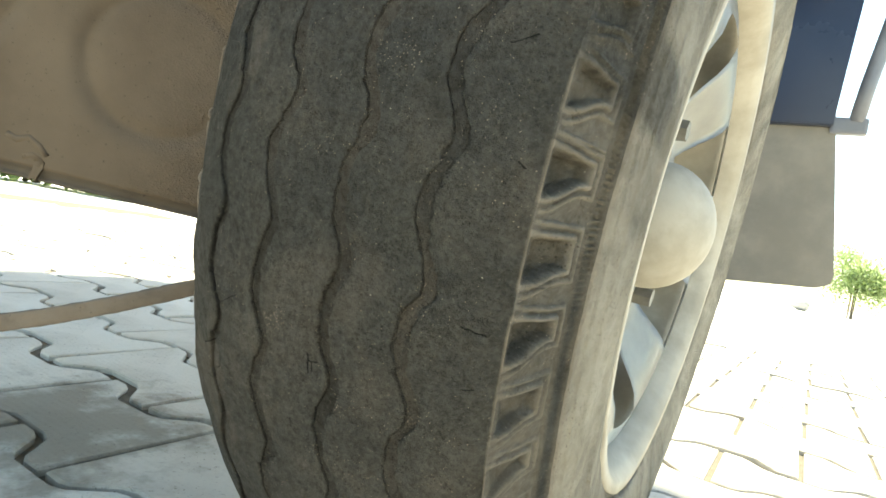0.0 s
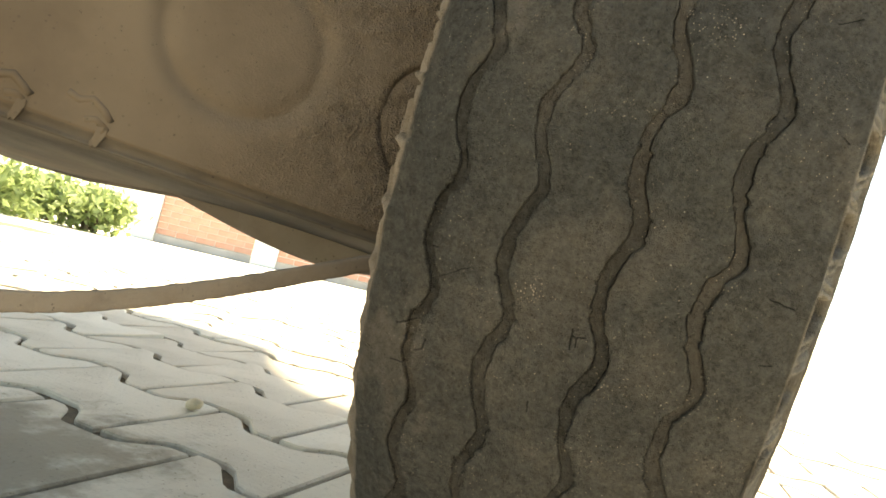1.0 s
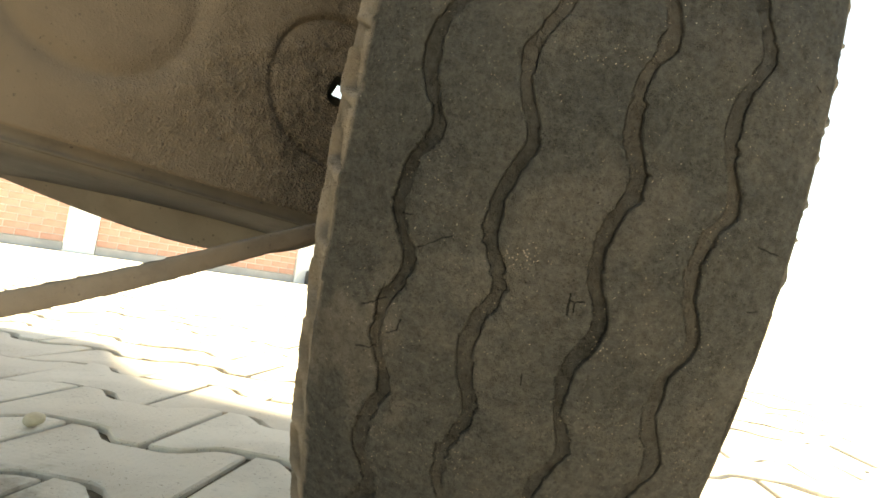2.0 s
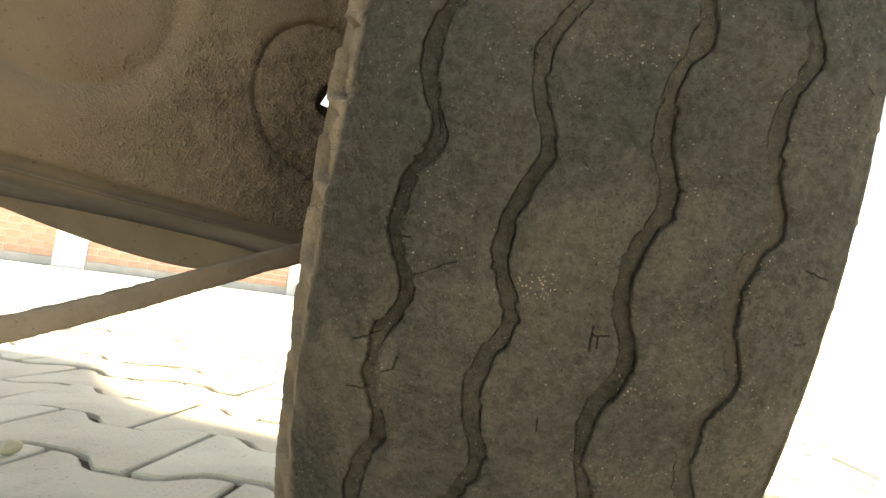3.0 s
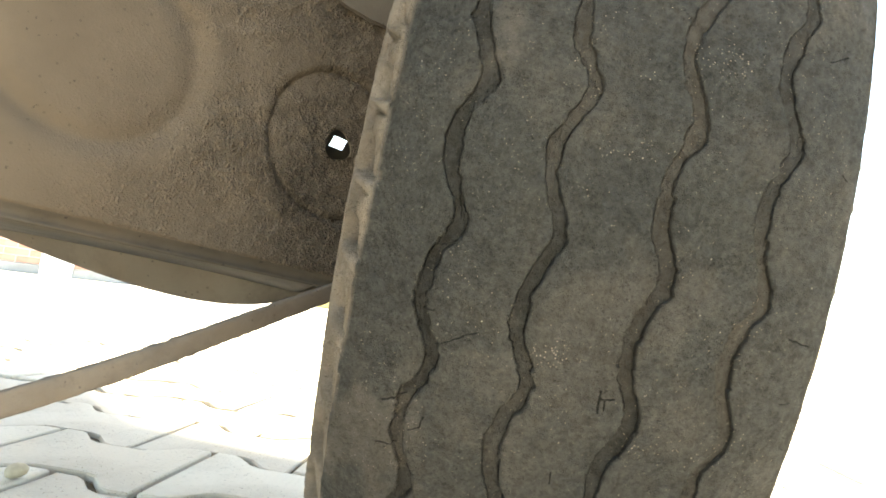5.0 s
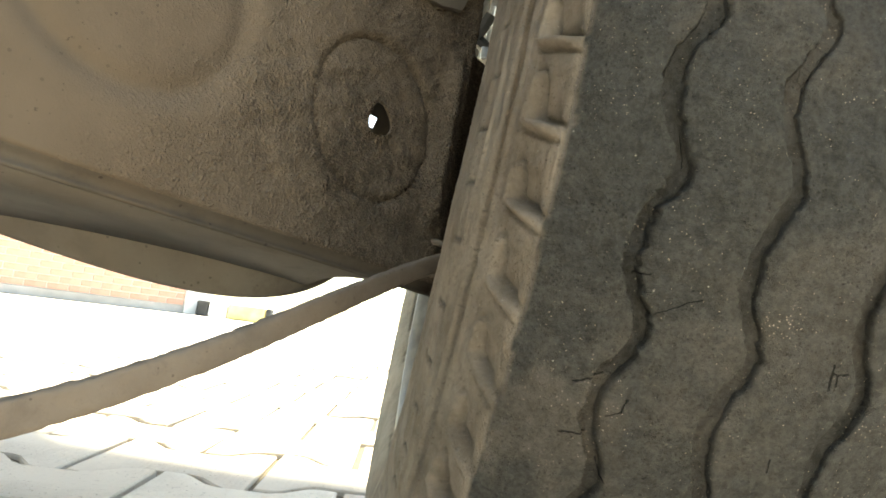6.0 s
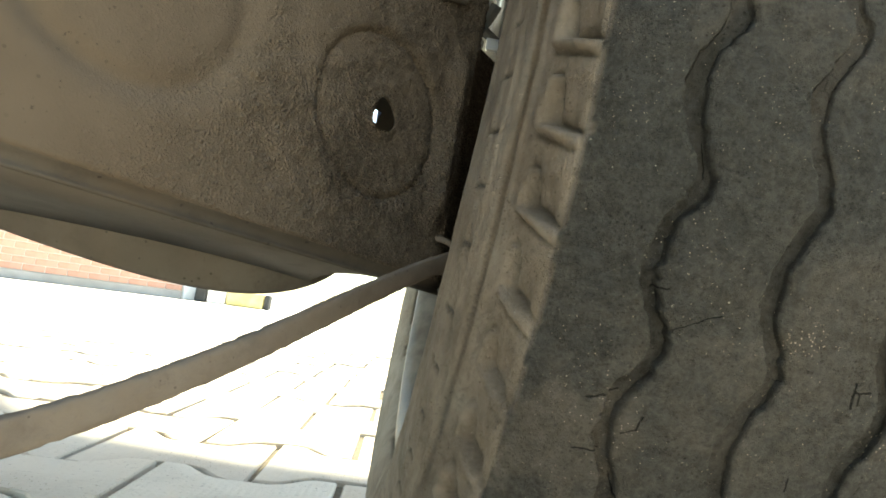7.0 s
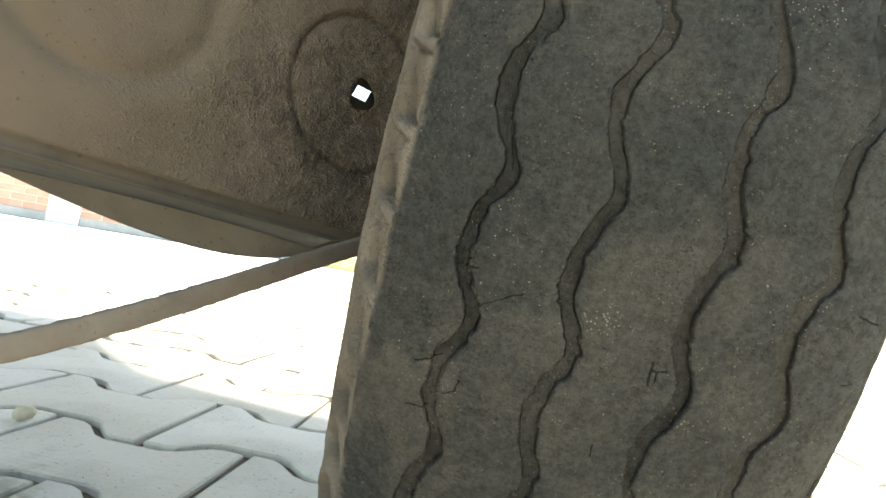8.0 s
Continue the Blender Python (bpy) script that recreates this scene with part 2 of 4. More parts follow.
def leaf_material():
    """Thin green leaves that let some light through."""
    m = plain("leaf_green", (0.13, 0.175, 0.075), (0.21, 0.27, 0.125), 0.55, 4)
    t = m.node_tree
    b = t.nodes["Principled BSDF"]
    glow, mix = t.nodes.new("ShaderNodeBsdfTranslucent"), t.nodes.new("ShaderNodeMixShader")
    glow.inputs["Color"].default_value = (0.42, 0.50, 0.22, 1.0)
    mix.inputs[0].default_value = 0.5
    t.links.new(b.outputs[0], mix.inputs[1])
    t.links.new(glow.outputs[0], mix.inputs[2])
    t.links.new(mix.outputs[0], t.nodes["Material Output"].inputs[0])
    return m


RUBBER = rubber_material()
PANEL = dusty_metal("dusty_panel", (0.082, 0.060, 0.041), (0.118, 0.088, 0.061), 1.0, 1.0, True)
VALANCE = dusty_metal("dusty_valance", (0.108, 0.092, 0.075), (0.15, 0.130, 0.108), 0.2)
FLANGE = dusty_metal("dusty_flange", (0.066, 0.053, 0.041), (0.098, 0.080, 0.062), 0.3)
LAPPED = dusty_metal("dusty_lapped_sheet", (0.112, 0.090, 0.070), (0.158, 0.130, 0.102), 0.3)
ROD = dusty_metal("dusty_rod", (0.128, 0.101, 0.079), (0.175, 0.142, 0.112), 0.4, 2.0)
# tan chosen so the unseen underside bounces light onto the shaded ground
UNDER = dusty_metal("dusty_underside", (0.22, 0.18, 0.135), (0.30, 0.25, 0.19), 0.4, 0.5)
DUSTED = plain("dusty_rim_paint", (0.24, 0.215, 0.175), (0.36, 0.33, 0.28), 0.7, 30, 0.0004, 0.0, 0.3)
STEEL = plain("silver_wheel_paint", (0.30, 0.30, 0.29), (0.42, 0.41, 0.39), 0.42, 30, 0.0002, 0.5)
ALLOY = plain("bare_alloy", (0.45, 0.46, 0.46), (0.6, 0.6, 0.58), 0.35, 60, 0.0003, 0.8)
DARK = plain("greasy_iron", (0.035, 0.033, 0.03), (0.08, 0.07, 0.055), 0.6, 50)
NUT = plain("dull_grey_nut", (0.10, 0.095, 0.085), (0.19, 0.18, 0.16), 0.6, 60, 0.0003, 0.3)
BLUE = plain("dark_blue_paint", (0.008, 0.013, 0.034), (0.012, 0.020, 0.048), 0.3, 12, 0.0001)
FLAP = plain("grey_flap_rubber", (0.16, 0.15, 0.135), (0.24, 0.22, 0.195), 0.85, 25)
TUBE = plain("grey_tube_paint", (0.10, 0.11, 0.14), (0.17, 0.18, 0.21), 0.45, 20)
PAVER = paver_material()
SAND = plain("joint_sand", (0.085, 0.072, 0.052), (0.15, 0.128, 0.096), 0.95, 120, 0.002)
YARD = plain("pale_yard_concrete", (0.56, 0.53, 0.49), (0.64, 0.61, 0.56), 0.9, 3.0, 0.002)
BRICK = plain("red_brick", (0.46, 0.23, 0.165), (0.58, 0.34, 0.26), 0.9, 9, 0.002)
PLINTH = plain("grey_plinth", (0.36, 0.335, 0.31), (0.46, 0.43, 0.40), 0.9, 6, 0.002)
WHITE = plain("white_limewash", (0.74, 0.73, 0.70), (0.82, 0.81, 0.78), 0.85, 5, 0.001)
BLACK = plain("black_kerb_paint", (0.02, 0.02, 0.02), (0.05, 0.05, 0.05), 0.7, 8)
YELLOW = plain("yellow_kerb_paint", (0.62, 0.50, 0.20), (0.72, 0.60, 0.30), 0.7, 8)
LEAF = leaf_material()
BARK = plain("brown_bark", (0.09, 0.065, 0.04), (0.16, 0.12, 0.08), 0.9, 20)
STONE = plain("pale_pebble", (0.42, 0.36, 0.27), (0.55, 0.48, 0.36), 0.85, 90, 0.001)


# ---- mesh helpers ----
def mesh_object(name, verts, faces, material, parent=None, label="", smooth=False):
    me = bpy.data.meshes.new(name)
    me.from_pydata([tuple(map(float, v)) for v in verts], [], [tuple(map(int, f)) for f in faces])
    me.validate()
    if smooth:
        me.polygons.foreach_set("use_smooth", [True] * len(me.polygons))
    me.materials.append(material)
    ob = new(name, me)
    if parent:
        ob.parent = parent
    return tagged(ob, label)


def part(name, bm, material, parent=None, label="", smooth=False):
    """Links a bmesh as one mesh object under a thing or a part."""
    bmesh.ops.recalc_face_normals(bm, faces=bm.faces)
    me = bpy.data.meshes.new(name)
    bm.to_mesh(me)
    bm.free()
    if smooth:
        me.polygons.foreach_set("use_smooth", [True] * len(me.polygons))
    me.materials.append(material)
    ob = new(name, me)
    if parent:
        ob.parent = parent
    return tagged(ob, label)


def empty(name, m, parent=None, label="", category=""):
    ob = new(name)
    ob.empty_display_size = 0.05
    ob.matrix_world = m
    if parent:
        ob.parent = parent
    return tagged(ob, label, category)


def box_bm(x0, x1, y0, y1, z0, z1, bevel=0.0, bm=None):
    bm = bm or bmesh.new()
    vs = [bm.verts.new((x, y, z)) for z in (z0, z1) for x, y in ((x0, y0), (x1, y0), (x1, y1), (x0, y1))]
    fs = [bm.faces.new([vs[i] for i in f]) for f in ((3, 2, 1, 0), (4, 5, 6, 7), (0, 1, 5, 4), (1, 2, 6, 5), (2, 3, 7, 6), (3, 0, 4, 7))]
    if bevel:
        bmesh.ops.bevel(bm, geom=list({e for f in fs for e in f.edges}), offset=bevel, segments=2, affect="EDGES", profile=0.6)
    return bm


def sweep(path, section, closed_ends=True):
    """Verts and faces of a section (list of (a, b)) carried along a path of points; a is sideways, b upwards."""
    path = [Vector(p) for p in path]
    verts, faces, k = [], [], len(section)
    for i, p in enumerate(path):
        d = (path[min(i + 1, len(path) - 1)] - path[max(i - 1, 0)]).normalized()
        side = d.cross(Vector((0, 0, 1))).normalized()
        up = side.cross(d)
        verts += [p + side * a + up * b for a, b in section]
    for i in range(len(path) - 1):
        for j in range(k):
            a, b = i * k + j, i * k + (j + 1) % k
            faces.append((a, b, b + k, a + k))
    if closed_ends:
        faces.append(tuple(range(k))[::-1])
        faces.append(tuple((len(path) - 1) * k + j for j in range(k)))
    return verts, faces


def ring_section(r, n=12, flat=1.0):
    return [(r * math.cos(2 * math.pi * j / n), r * flat * math.sin(2 * math.pi * j / n)) for j in range(n)]


def bezier(p, n):
    out = []
    for i in range(n + 1):
        u = i / n
        w = ((1 - u) ** 3, 3 * u * (1 - u) ** 2, 3 * u * u * (1 - u), u ** 3)
        out.append(sum((Vector(q) * k for q, k in zip(p, w)), Vector()))
    return out


def lathe(profile, n, material, name, parent, label=""):
    """Turns a profile of (x, r) round the x axis."""
    verts, faces, k = [], [], len(profile)
    for i in range(n):
        a = 2 * math.pi * i / n
        verts += [(x, r * math.cos(a), r * math.sin(a)) for x, r in profile]
    for i in range(n):
        for j in range(k - 1):
            a, b = i * k + j, ((i + 1) % n) * k + j
            faces.append((a, a + 1, b + 1, b))
    return mesh_object(name, verts, faces, material, parent, label, True)


def wave_noise(a, b, seed, octaves=4):
    """Smooth random values in about -1..1 over arrays a (radians, periodic) and b (metres)."""
    rng = np.random.RandomState(seed)
    out, amp = np.zeros(np.broadcast(a, b).shape), 1.0
    for o in range(octaves):
        for _ in range(5):
            k = rng.randint(3, 14) * 3 ** o
            out += amp * 0.35 * np.sin(k * a + b * rng.uniform(-90, 90) * 2.4 ** o + rng.uniform(0, 6.28))
        amp *= 0.55
    return out


# ---- the vehicle: its wheel ----
vehicle = empty("light_vehicle", pose(0, 0, 0), None, "dusty dark blue light utility vehicle parked on pavers", "vehicle")
wheel = empty("wheel", pose(WHEEL_X, WHEEL_Y, WHEEL_Z, 0, WHEEL_CAMBER, WHEEL_TOE), vehicle, "rear wheel with a worn, cracked tyre and silver rim")
TREAD, CROWN, SHOULDER = 0.0540, 0.2462, 0.2358
GROOVES = (-0.0344, -0.0121, 0.0125, 0.0342)
PITCH = 2 * math.pi / 46
LUG = 2 * math.pi / 75


def smoothstep(v, a, b):
    u = np.clip((v - a) / (b - a), 0, 1)
    return u * u * (3 - 2 * u)


def build_tyre():
    n = 46 * 54
    a = (np.arange(n) * 2 * math.pi / n)[:, None]
    # cross-section knots: (across, radius) for the inner and the outer wall
    shapes = {
        -1: [(0.0530, 0.1380), (0.0580, 0.1425), (0.0640, 0.1540), (0.0680, 0.1720), (0.0684, 0.1880), (0.0668, 0.2000), (0.0645, 0.2090), (0.0617, 0.2180), (0.0586, 0.2270), (0.0560, 0.2330), (0.0546, 0.2349)],
        1: [(0.0530, 0.1380), (0.0570, 0.1420), (0.0612, 0.1520), (0.0640, 0.1680), (0.0653, 0.1850), (0.0651, 0.1955), (0.0632, 0.2060), (0.0605, 0.2158), (0.0578, 0.2250), (0.0555, 0.2318), (0.0545, 0.2349)],
    }

    def flank_line(sign):
        pts = [np.array(p) for p in shapes[sign]]
        dense = []
        for i in range(len(pts) - 1):
            p0, p1, p2, p3 = pts[max(i - 1, 0)], pts[i], pts[i + 1], pts[min(i + 2, len(pts) - 1)]
            m = 9 if i < 4 else 20
            for j in range(m):
                u = j / m
                dense.append(0.5 * (2 * p1 + (p2 - p0) * u + (2 * p0 - 5 * p1 + 4 * p2 - p3) * u * u + (3 * p1 - p0 - 3 * p2 + p3) * u ** 3))
        dense.append(pts[-1])
        wall = np.array(dense)
        seg = np.concatenate([[0], np.cumsum(np.linalg.norm(np.diff(wall, axis=0), axis=1))])
        return wall, seg[-1] - seg + 0.0012      # and the distance from the tread's edge

    # tread columns: (nominal across, depth)
    cols = []
    edges = (-TREAD,) + GROOVES + (TREAD,)
    prof = ((-0.0034, 0.0), (-0.0025, 0.0), (-0.0021, 0.0002), (-0.0020, 0.0006), (-0.00185, 0.0030), (-0.0017, 0.0008), (-0.0012, 0.0009), (-0.0004, 0.0010), (0.0004, 0.0011), (0.0012, 0.0011), (0.0017, 0.0011), (0.00185, 0.0036), (0.0020, 0.0009), (0.0021, 0.0003), (0.0025, 0.0), (0.0034, 0.0))
    for i in range(5):
        lo = edges[i] + (0.0034 if i else 0.0)
        hi = edges[i + 1] - (0.0034 if i < 4 else 0.0)
        m = max(3, round((hi - lo) / 0.0012))
        for j in range(1 if i else 0, m if i < 4 else m + 1):
            cols.append((lo + (hi - lo) * j / m, 0.0))
        if i < 4:
            cols += [(GROOVES[i] + d * (0.9 if abs(d) < 0.003 else 1.0), h) for d, h in prof]
    across, depth = np.array([c[0] for c in cols])[None, :], np.array([c[1] for c in cols])[None, :]
    # the wave of the grooves: a soft zigzag, steeper on one side, a little later towards the outer wall
    late = radians(-0.66) - radians(0.88) * smoothstep(across, -0.006, 0.006)
    turn = 2 * math.pi * (a - late) / PITCH
    zig = 0.00236 * np.cos(turn + 0.16 * np.sin(turn)) + 0.00018 * np.cos(2 * turn)
    fade = 1 - smoothstep(np.abs(across), 0.041, 0.0535)
    ragged = wave_noise(a, across, 3, 5)
    wear = wave_noise(a, across, 8, 3)
    # torn groove edges: each side of each groove wanders on its own
    rng = np.random.RandomState(15)

    def torn(knots, power):
        at = np.sort(rng.rand(knots))
        val = np.sign(rng.rand(knots) - 0.5) * rng.rand(knots) ** power
        return np.interp(np.arange(n) / n, at, val, period=1.0)[:, None]

    tear, gate = np.zeros((n, across.shape[1])), np.zeros((n, across.shape[1]))
    for g in GROOVES:
        for side in (-1, 1):
            edge = torn(520, 1.8) * 0.0006 + torn(1300, 2.2) * 0.0007 + torn(160, 1.0) * 0.0005
            d = (across - g) * side
            tear += edge * smoothstep(d, 0.0006, 0.0016) * (1 - smoothstep(d, 0.0026, 0.0042)) * (d > 0)
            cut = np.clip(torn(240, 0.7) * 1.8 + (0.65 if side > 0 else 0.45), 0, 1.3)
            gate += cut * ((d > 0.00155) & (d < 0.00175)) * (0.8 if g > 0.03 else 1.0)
    u = across + tear + zig * fade + 0.00030 * ragged * fade
    crown = CROWN - (CROWN - SHOULDER) * (np.abs(u) / TREAD) ** 2.6
    rnd = np.clip(0.85 + 0.40 * wave_noise(a, across * 0.2, 21, 3), 0.25, 1.5)
    slit = np.clip(depth - 0.0014, 0, 1) * 1.3 * gate
    first = 1 + 0.55 * (1 - smoothstep(across, -0.032, -0.022))
    faint = 1 - 0.22 * smoothstep(across, 0.026, 0.034)
    r = crown - faint * (np.minimum(depth, 0.0014) * 1.15 * first * rnd + slit) + 0.00022 * wear + 0.00005 * ragged
    edge_wear = smoothstep(np.abs(across), 0.049, TREAD)
    r = r - edge_wear * (0.0006 + 0.0006 * wave_noise(a, across, 31, 4))

    def flank(sign):
        wall, dist = flank_line(sign)
        s, w, q = dist[None, :], wall[None, :, 0], wall[None, :, 1]
        mid = radians(-2.2 if sign > 0 else -5.9)
        t = ((a - mid) / LUG + 0.5) % 1.0 - 0.5
        odd = np.floor((a - mid) / LUG + 0.5) % 2
        # pocket: wide towards the tread, its lower edge slanting away, framed by a raised double line
        lo = -0.25 + (0.18 + 0.10 * odd) * smoothstep(s, 0.002, 0.015)
        hi = 0.25 - 0.05 * odd * smoothstep(s, 0.002, 0.015)
        ws, wt = 0.0004, 0.014

        def block(grow, s0, s1):
            return smoothstep(t, lo - grow - wt, lo - grow + wt) * (1 - smoothstep(t, hi + grow - wt, hi + grow + wt)) * smoothstep(s, s0 - ws, s0 + ws) * (1 - smoothstep(s, s1 - ws, s1 + ws))

        inside = block(0.0, 0.0019, 0.0150)
        line1 = block(0.10, 0.0006, 0.0172) - block(0.03, 0.0017, 0.0158)
        line2 = block(0.22, 0.0020, 0.0202) - block(0.16, 0.0020, 0.0190)
        worn = np.clip(0.8 + 0.45 * wave_noise(a, s * 0.1, 40 + sign, 3), 0.1, 1.3)
        h = (0.0011 * np.clip(line1, 0, 1) + 0.0007 * np.clip(line2, 0, 1)) * worn * (0.1 + 0.9 * smoothstep(s, 0.002, 0.0075)) - inside * 0.0034 * (0.12 + 0.88 * smoothstep(s, 0.002, 0.0075)) * worn * (1 - 0.35 * smoothstep(s, 0.007, 0.014))
        if sign < 0:
            worn = np.clip(0.95 + 0.2 * wave_noise(a, s * 0.1, 40, 3), 0.55, 1.3)
            # each inner lug: a bent rib that turns in to the tread's edge, and a faceted pocket inside the bend
            chance = np.random.RandomState(69).rand(4, 75)[:, np.floor((a - mid) / LUG + 0.5).astype(int) % 75]
            v, arc = t * LUG * 0.232, LUG * 0.232
            side = 0.0150 + 0.0022 * (chance[0] - 0.5)
            bend, tip, head = (-0.16 + 0.10 * (chance[1] - 0.5)) * arc, (-0.44 + 0.06 * (chance[2] - 0.5)) * arc, (0.30 + 0.10 * (chance[3] - 0.5)) * arc
            k = np.clip((v - bend) / (head - bend), 0, 1)
            upright = np.hypot(s - side + 0.0012 * k, v - (bend + k * (head - bend)))
            k = np.clip(((s - side) * -side + (v - bend) * (tip - bend)) / (side ** 2 + (tip - bend) ** 2), 0, 1)
            slant = np.hypot(s - side * (1 - k), v - bend - k * (tip - bend))
            gone = np.minimum(upright, slant)
            rib = np.exp(-(gone / 0.0012) ** 2)
            seam = np.exp(-((gone - 0.0021) / 0.0005) ** 2) * (s < side + 0.004)
            floor_line = bend + (1 - s / side) * (tip - bend)
            pocket = smoothstep(v - floor_line, 0.0008, 0.0016) * (1 - smoothstep(v, head - 0.0012, head)) * (1 - smoothstep(s, side - 0.0030, side - 0.0014)) * (0.25 + 0.75 * smoothstep(s, 0.002, 0.007))
            fall = np.clip((head - v) / (head - bend), 0, 1)
            lines = np.clip(rib, 0, 1)
            h = worn * (0.0022 * rib * (0.15 + 0.85 * smoothstep(s, 0.002, 0.008)) - 0.0014 * seam - pocket * (0.0006 + 0.0026 * fall) + 0.00025 * pocket * np.sin(v * 5200) * (fall > 0.7))
        else:
            lines = np.clip(line1 + 0.8 * line2, 0, 1)
        # concentric ridges and a serrated band
        for at, hgt, wid in ((0.0217, 0.0008, 0.0005), (0.0274, 0.0010, 0.0005), (0.0300, 0.0004, 0.0004), (0.0345, 0.0006, 0.0004), (0.0420, 0.0005, 0.0005), (0.0600, 0.0011, 0.0012)):
            h = h + (1.0 if sign > 0 else 1.5) * hgt * np.exp(-((s - at) / wid) ** 2)
        band = smoothstep(s, 0.0224, 0.0230) * (1 - smoothstep(s, 0.0262, 0.0268))
        h = h + band * 0.0008 * np.sin(a * n / 3)
        if sign < 0:
            fibre = np.sin(s * 6500 + 2.6 * wave_noise(a, s * 0.2, 58, 3)) + 0.6 * np.sin(s * 9100 + 3.0 * wave_noise(a, s * 0.3, 59, 4))
            h = h + 0.00019 * fibre * np.clip(0.6 + 0.6 * wave_noise(a, s, 57, 3), 0, 1.4) * smoothstep(s, 0.0008, 0.0025) * (1 - 0.7 * smoothstep(s, 0.020, 0.032))
        # a broken gap where the bead meets the rim
        gap = np.exp(-((q - 0.1478) / 0.0011) ** 2) * smoothstep(wave_noise(a, 0 * s, 91, 3), 0.1, 0.35)
        h = h - 0.0028 * gap
        # moulding ticks across the lower wall
        tick = np.exp(-(((a * 40 / math.pi + 0.13 * wave_noise(a, 0 * s, 93, 2)) % 1.0 - 0.5) / 0.05) ** 2) * smoothstep(s, 0.036, 0.038) * (1 - smoothstep(s, 0.046, 0.048))
        h = h - 0.0011 * tick * (sign < 0)
        h = h + 0.00025 * wave_noise(a, s, 50 + sign, 5) * smoothstep(s, 0.003, 0.008)
        # outward normal of the wall
        d = np.gradient(wall, axis=0)
        nx, nr = -d[:, 1], d[:, 0]
        ln = np.hypot(nx, nr)
        nx, nr = -nx / ln, -nr / ln
        nx, nr = np.where(nx < 0, -nx, nx), np.where(nx < 0, -nr, nr)
        # dust: caked on the inner wall, thinner and scuffed on the outer one
        mud, rub = wave_noise(a, s, 60 + sign, 5), wave_noise(a, s * 0.4, 66 + sign, 2)
        if sign < 0:
            # less dust in rib seams and pockets: crevice shade put into the colour
            coat = smoothstep(s + 0.0008 * mud, -0.0005, 0.0012) * (0.95 + 0.12 * mud - 0.30 * smoothstep(rub, 0.5, 1.2) * (s < 0.018) - 0.42 * seam * worn - 0.35 * pocket * smoothstep(fall, 0.5, 1.0))
        else:
            # thin dust, paler beyond the serrated band with some glare put into its colour
            coat = smoothstep(s + 0.0005 * mud, 0.0014, 0.0022) * (0.24 + 0.14 * mud) + 0.52 * smoothstep(s, 0.0274, 0.0284)
            coat = coat - 0.55 * smoothstep(rub, 0.30, 0.90) * (1 - 0.75 * smoothstep(s, 0.046, 0.060))
        coat = coat * (1 - 0.9 * gap) * (1 - 0.8 * tick * (sign < 0)) + 0.28 * lines * worn + (0.35 if sign > 0 else 0.0) * np.exp(-((s + 0.0004 * mud - 0.0014) / 0.0004) ** 2)
        # alpha pales the inner wall's rear, standing in for brighter light there
        return sign * (w + h * nx[None, :]), q + h * nr[None, :], np.clip(coat, 0, 1), np.broadcast_to(0.35 + 0.40 * smoothstep(s, 0.0274, 0.0340) if sign > 0 else 0.8 * smoothstep(-np.cos(a), -0.2, 0.6) + 0 * mud, coat.shape)

    lx, lr, lc, lp = flank(-1)
    rx, rr, rc, rp = flank(1)
    # on the tread: groove floors (a little dust, painted-in shade), a pale cluster of grit
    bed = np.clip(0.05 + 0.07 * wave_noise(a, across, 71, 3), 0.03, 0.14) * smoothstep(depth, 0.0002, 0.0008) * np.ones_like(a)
    brown = wave_noise(a, across, 95, 4)
    rim_dust = 0.13 * smoothstep(brown, 0.1, 1.1) * (1 - smoothstep(across, -0.034, -0.010)) + 0.10 * smoothstep(brown, 0.4, 1.2)
    for sign, mid0 in ((-1, -5.9), (1, -2.2)):
        ph = ((a - radians(mid0)) / LUG + 0.5) % 1.0 - 0.5
        open_lug = smoothstep(ph, -0.36, -0.28) * (1 - smoothstep(ph, 0.20, 0.28)) * np.clip(0.75 + 0.5 * wave_noise(a, 0.0, 98 + sign, 3), 0, 1)
        reach = 0.0534 - (0.0008 if sign < 0 else 0.0003) * open_lug - (0.0012 if sign < 0 else 0.0007) * ragged
        bite = smoothstep(sign * across - reach, 0.0, 0.0007)
        rim_dust = np.maximum(rim_dust, bite * (0.65 if sign < 0 else 0.0))
        r = r - bite * open_lug * (0.0004 if sign < 0 else 0.0002)
    cluster = np.zeros_like(r)
    for deg, at, wide in ((-14.3, -0.0065, 0.0045), (-15.0, -0.004, 0.0022), (2.0, 0.0183, 0.005), (-18.5, 0.016, 0.004)):
        cluster = np.maximum(cluster, np.exp(-((a - radians(deg) % (2 * math.pi)) * 0.245 / wide) ** 2 - ((u - at) / wide) ** 2))
    zero = np.zeros_like(lc)
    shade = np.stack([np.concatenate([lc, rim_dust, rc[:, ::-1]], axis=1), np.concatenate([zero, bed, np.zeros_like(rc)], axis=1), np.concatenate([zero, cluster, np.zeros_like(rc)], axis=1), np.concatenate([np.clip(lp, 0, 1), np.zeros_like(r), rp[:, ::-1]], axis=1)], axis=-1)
    X = np.concatenate([lx, np.broadcast_to(u, r.shape), rx[:, ::-1]], axis=1)
    R = np.concatenate([lr, r, rr[:, ::-1]], axis=1)
    k = X.shape[1]
    A = np.broadcast_to(a, X.shape)
    # the loaded foot of the tyre lies flat on the ground
    tilt = radians(WHEEL_CAMBER)
    lowest = -(WHEEL_Z - X * math.sin(tilt) - 0.0008) / math.cos(tilt)
    R = np.where(R * np.sin(A) < lowest, lowest / np.minimum(np.sin(A), -0.2), R)
    co = np.stack([X, -R * np.cos(A), R * np.sin(A)], axis=-1).reshape(-1, 3)
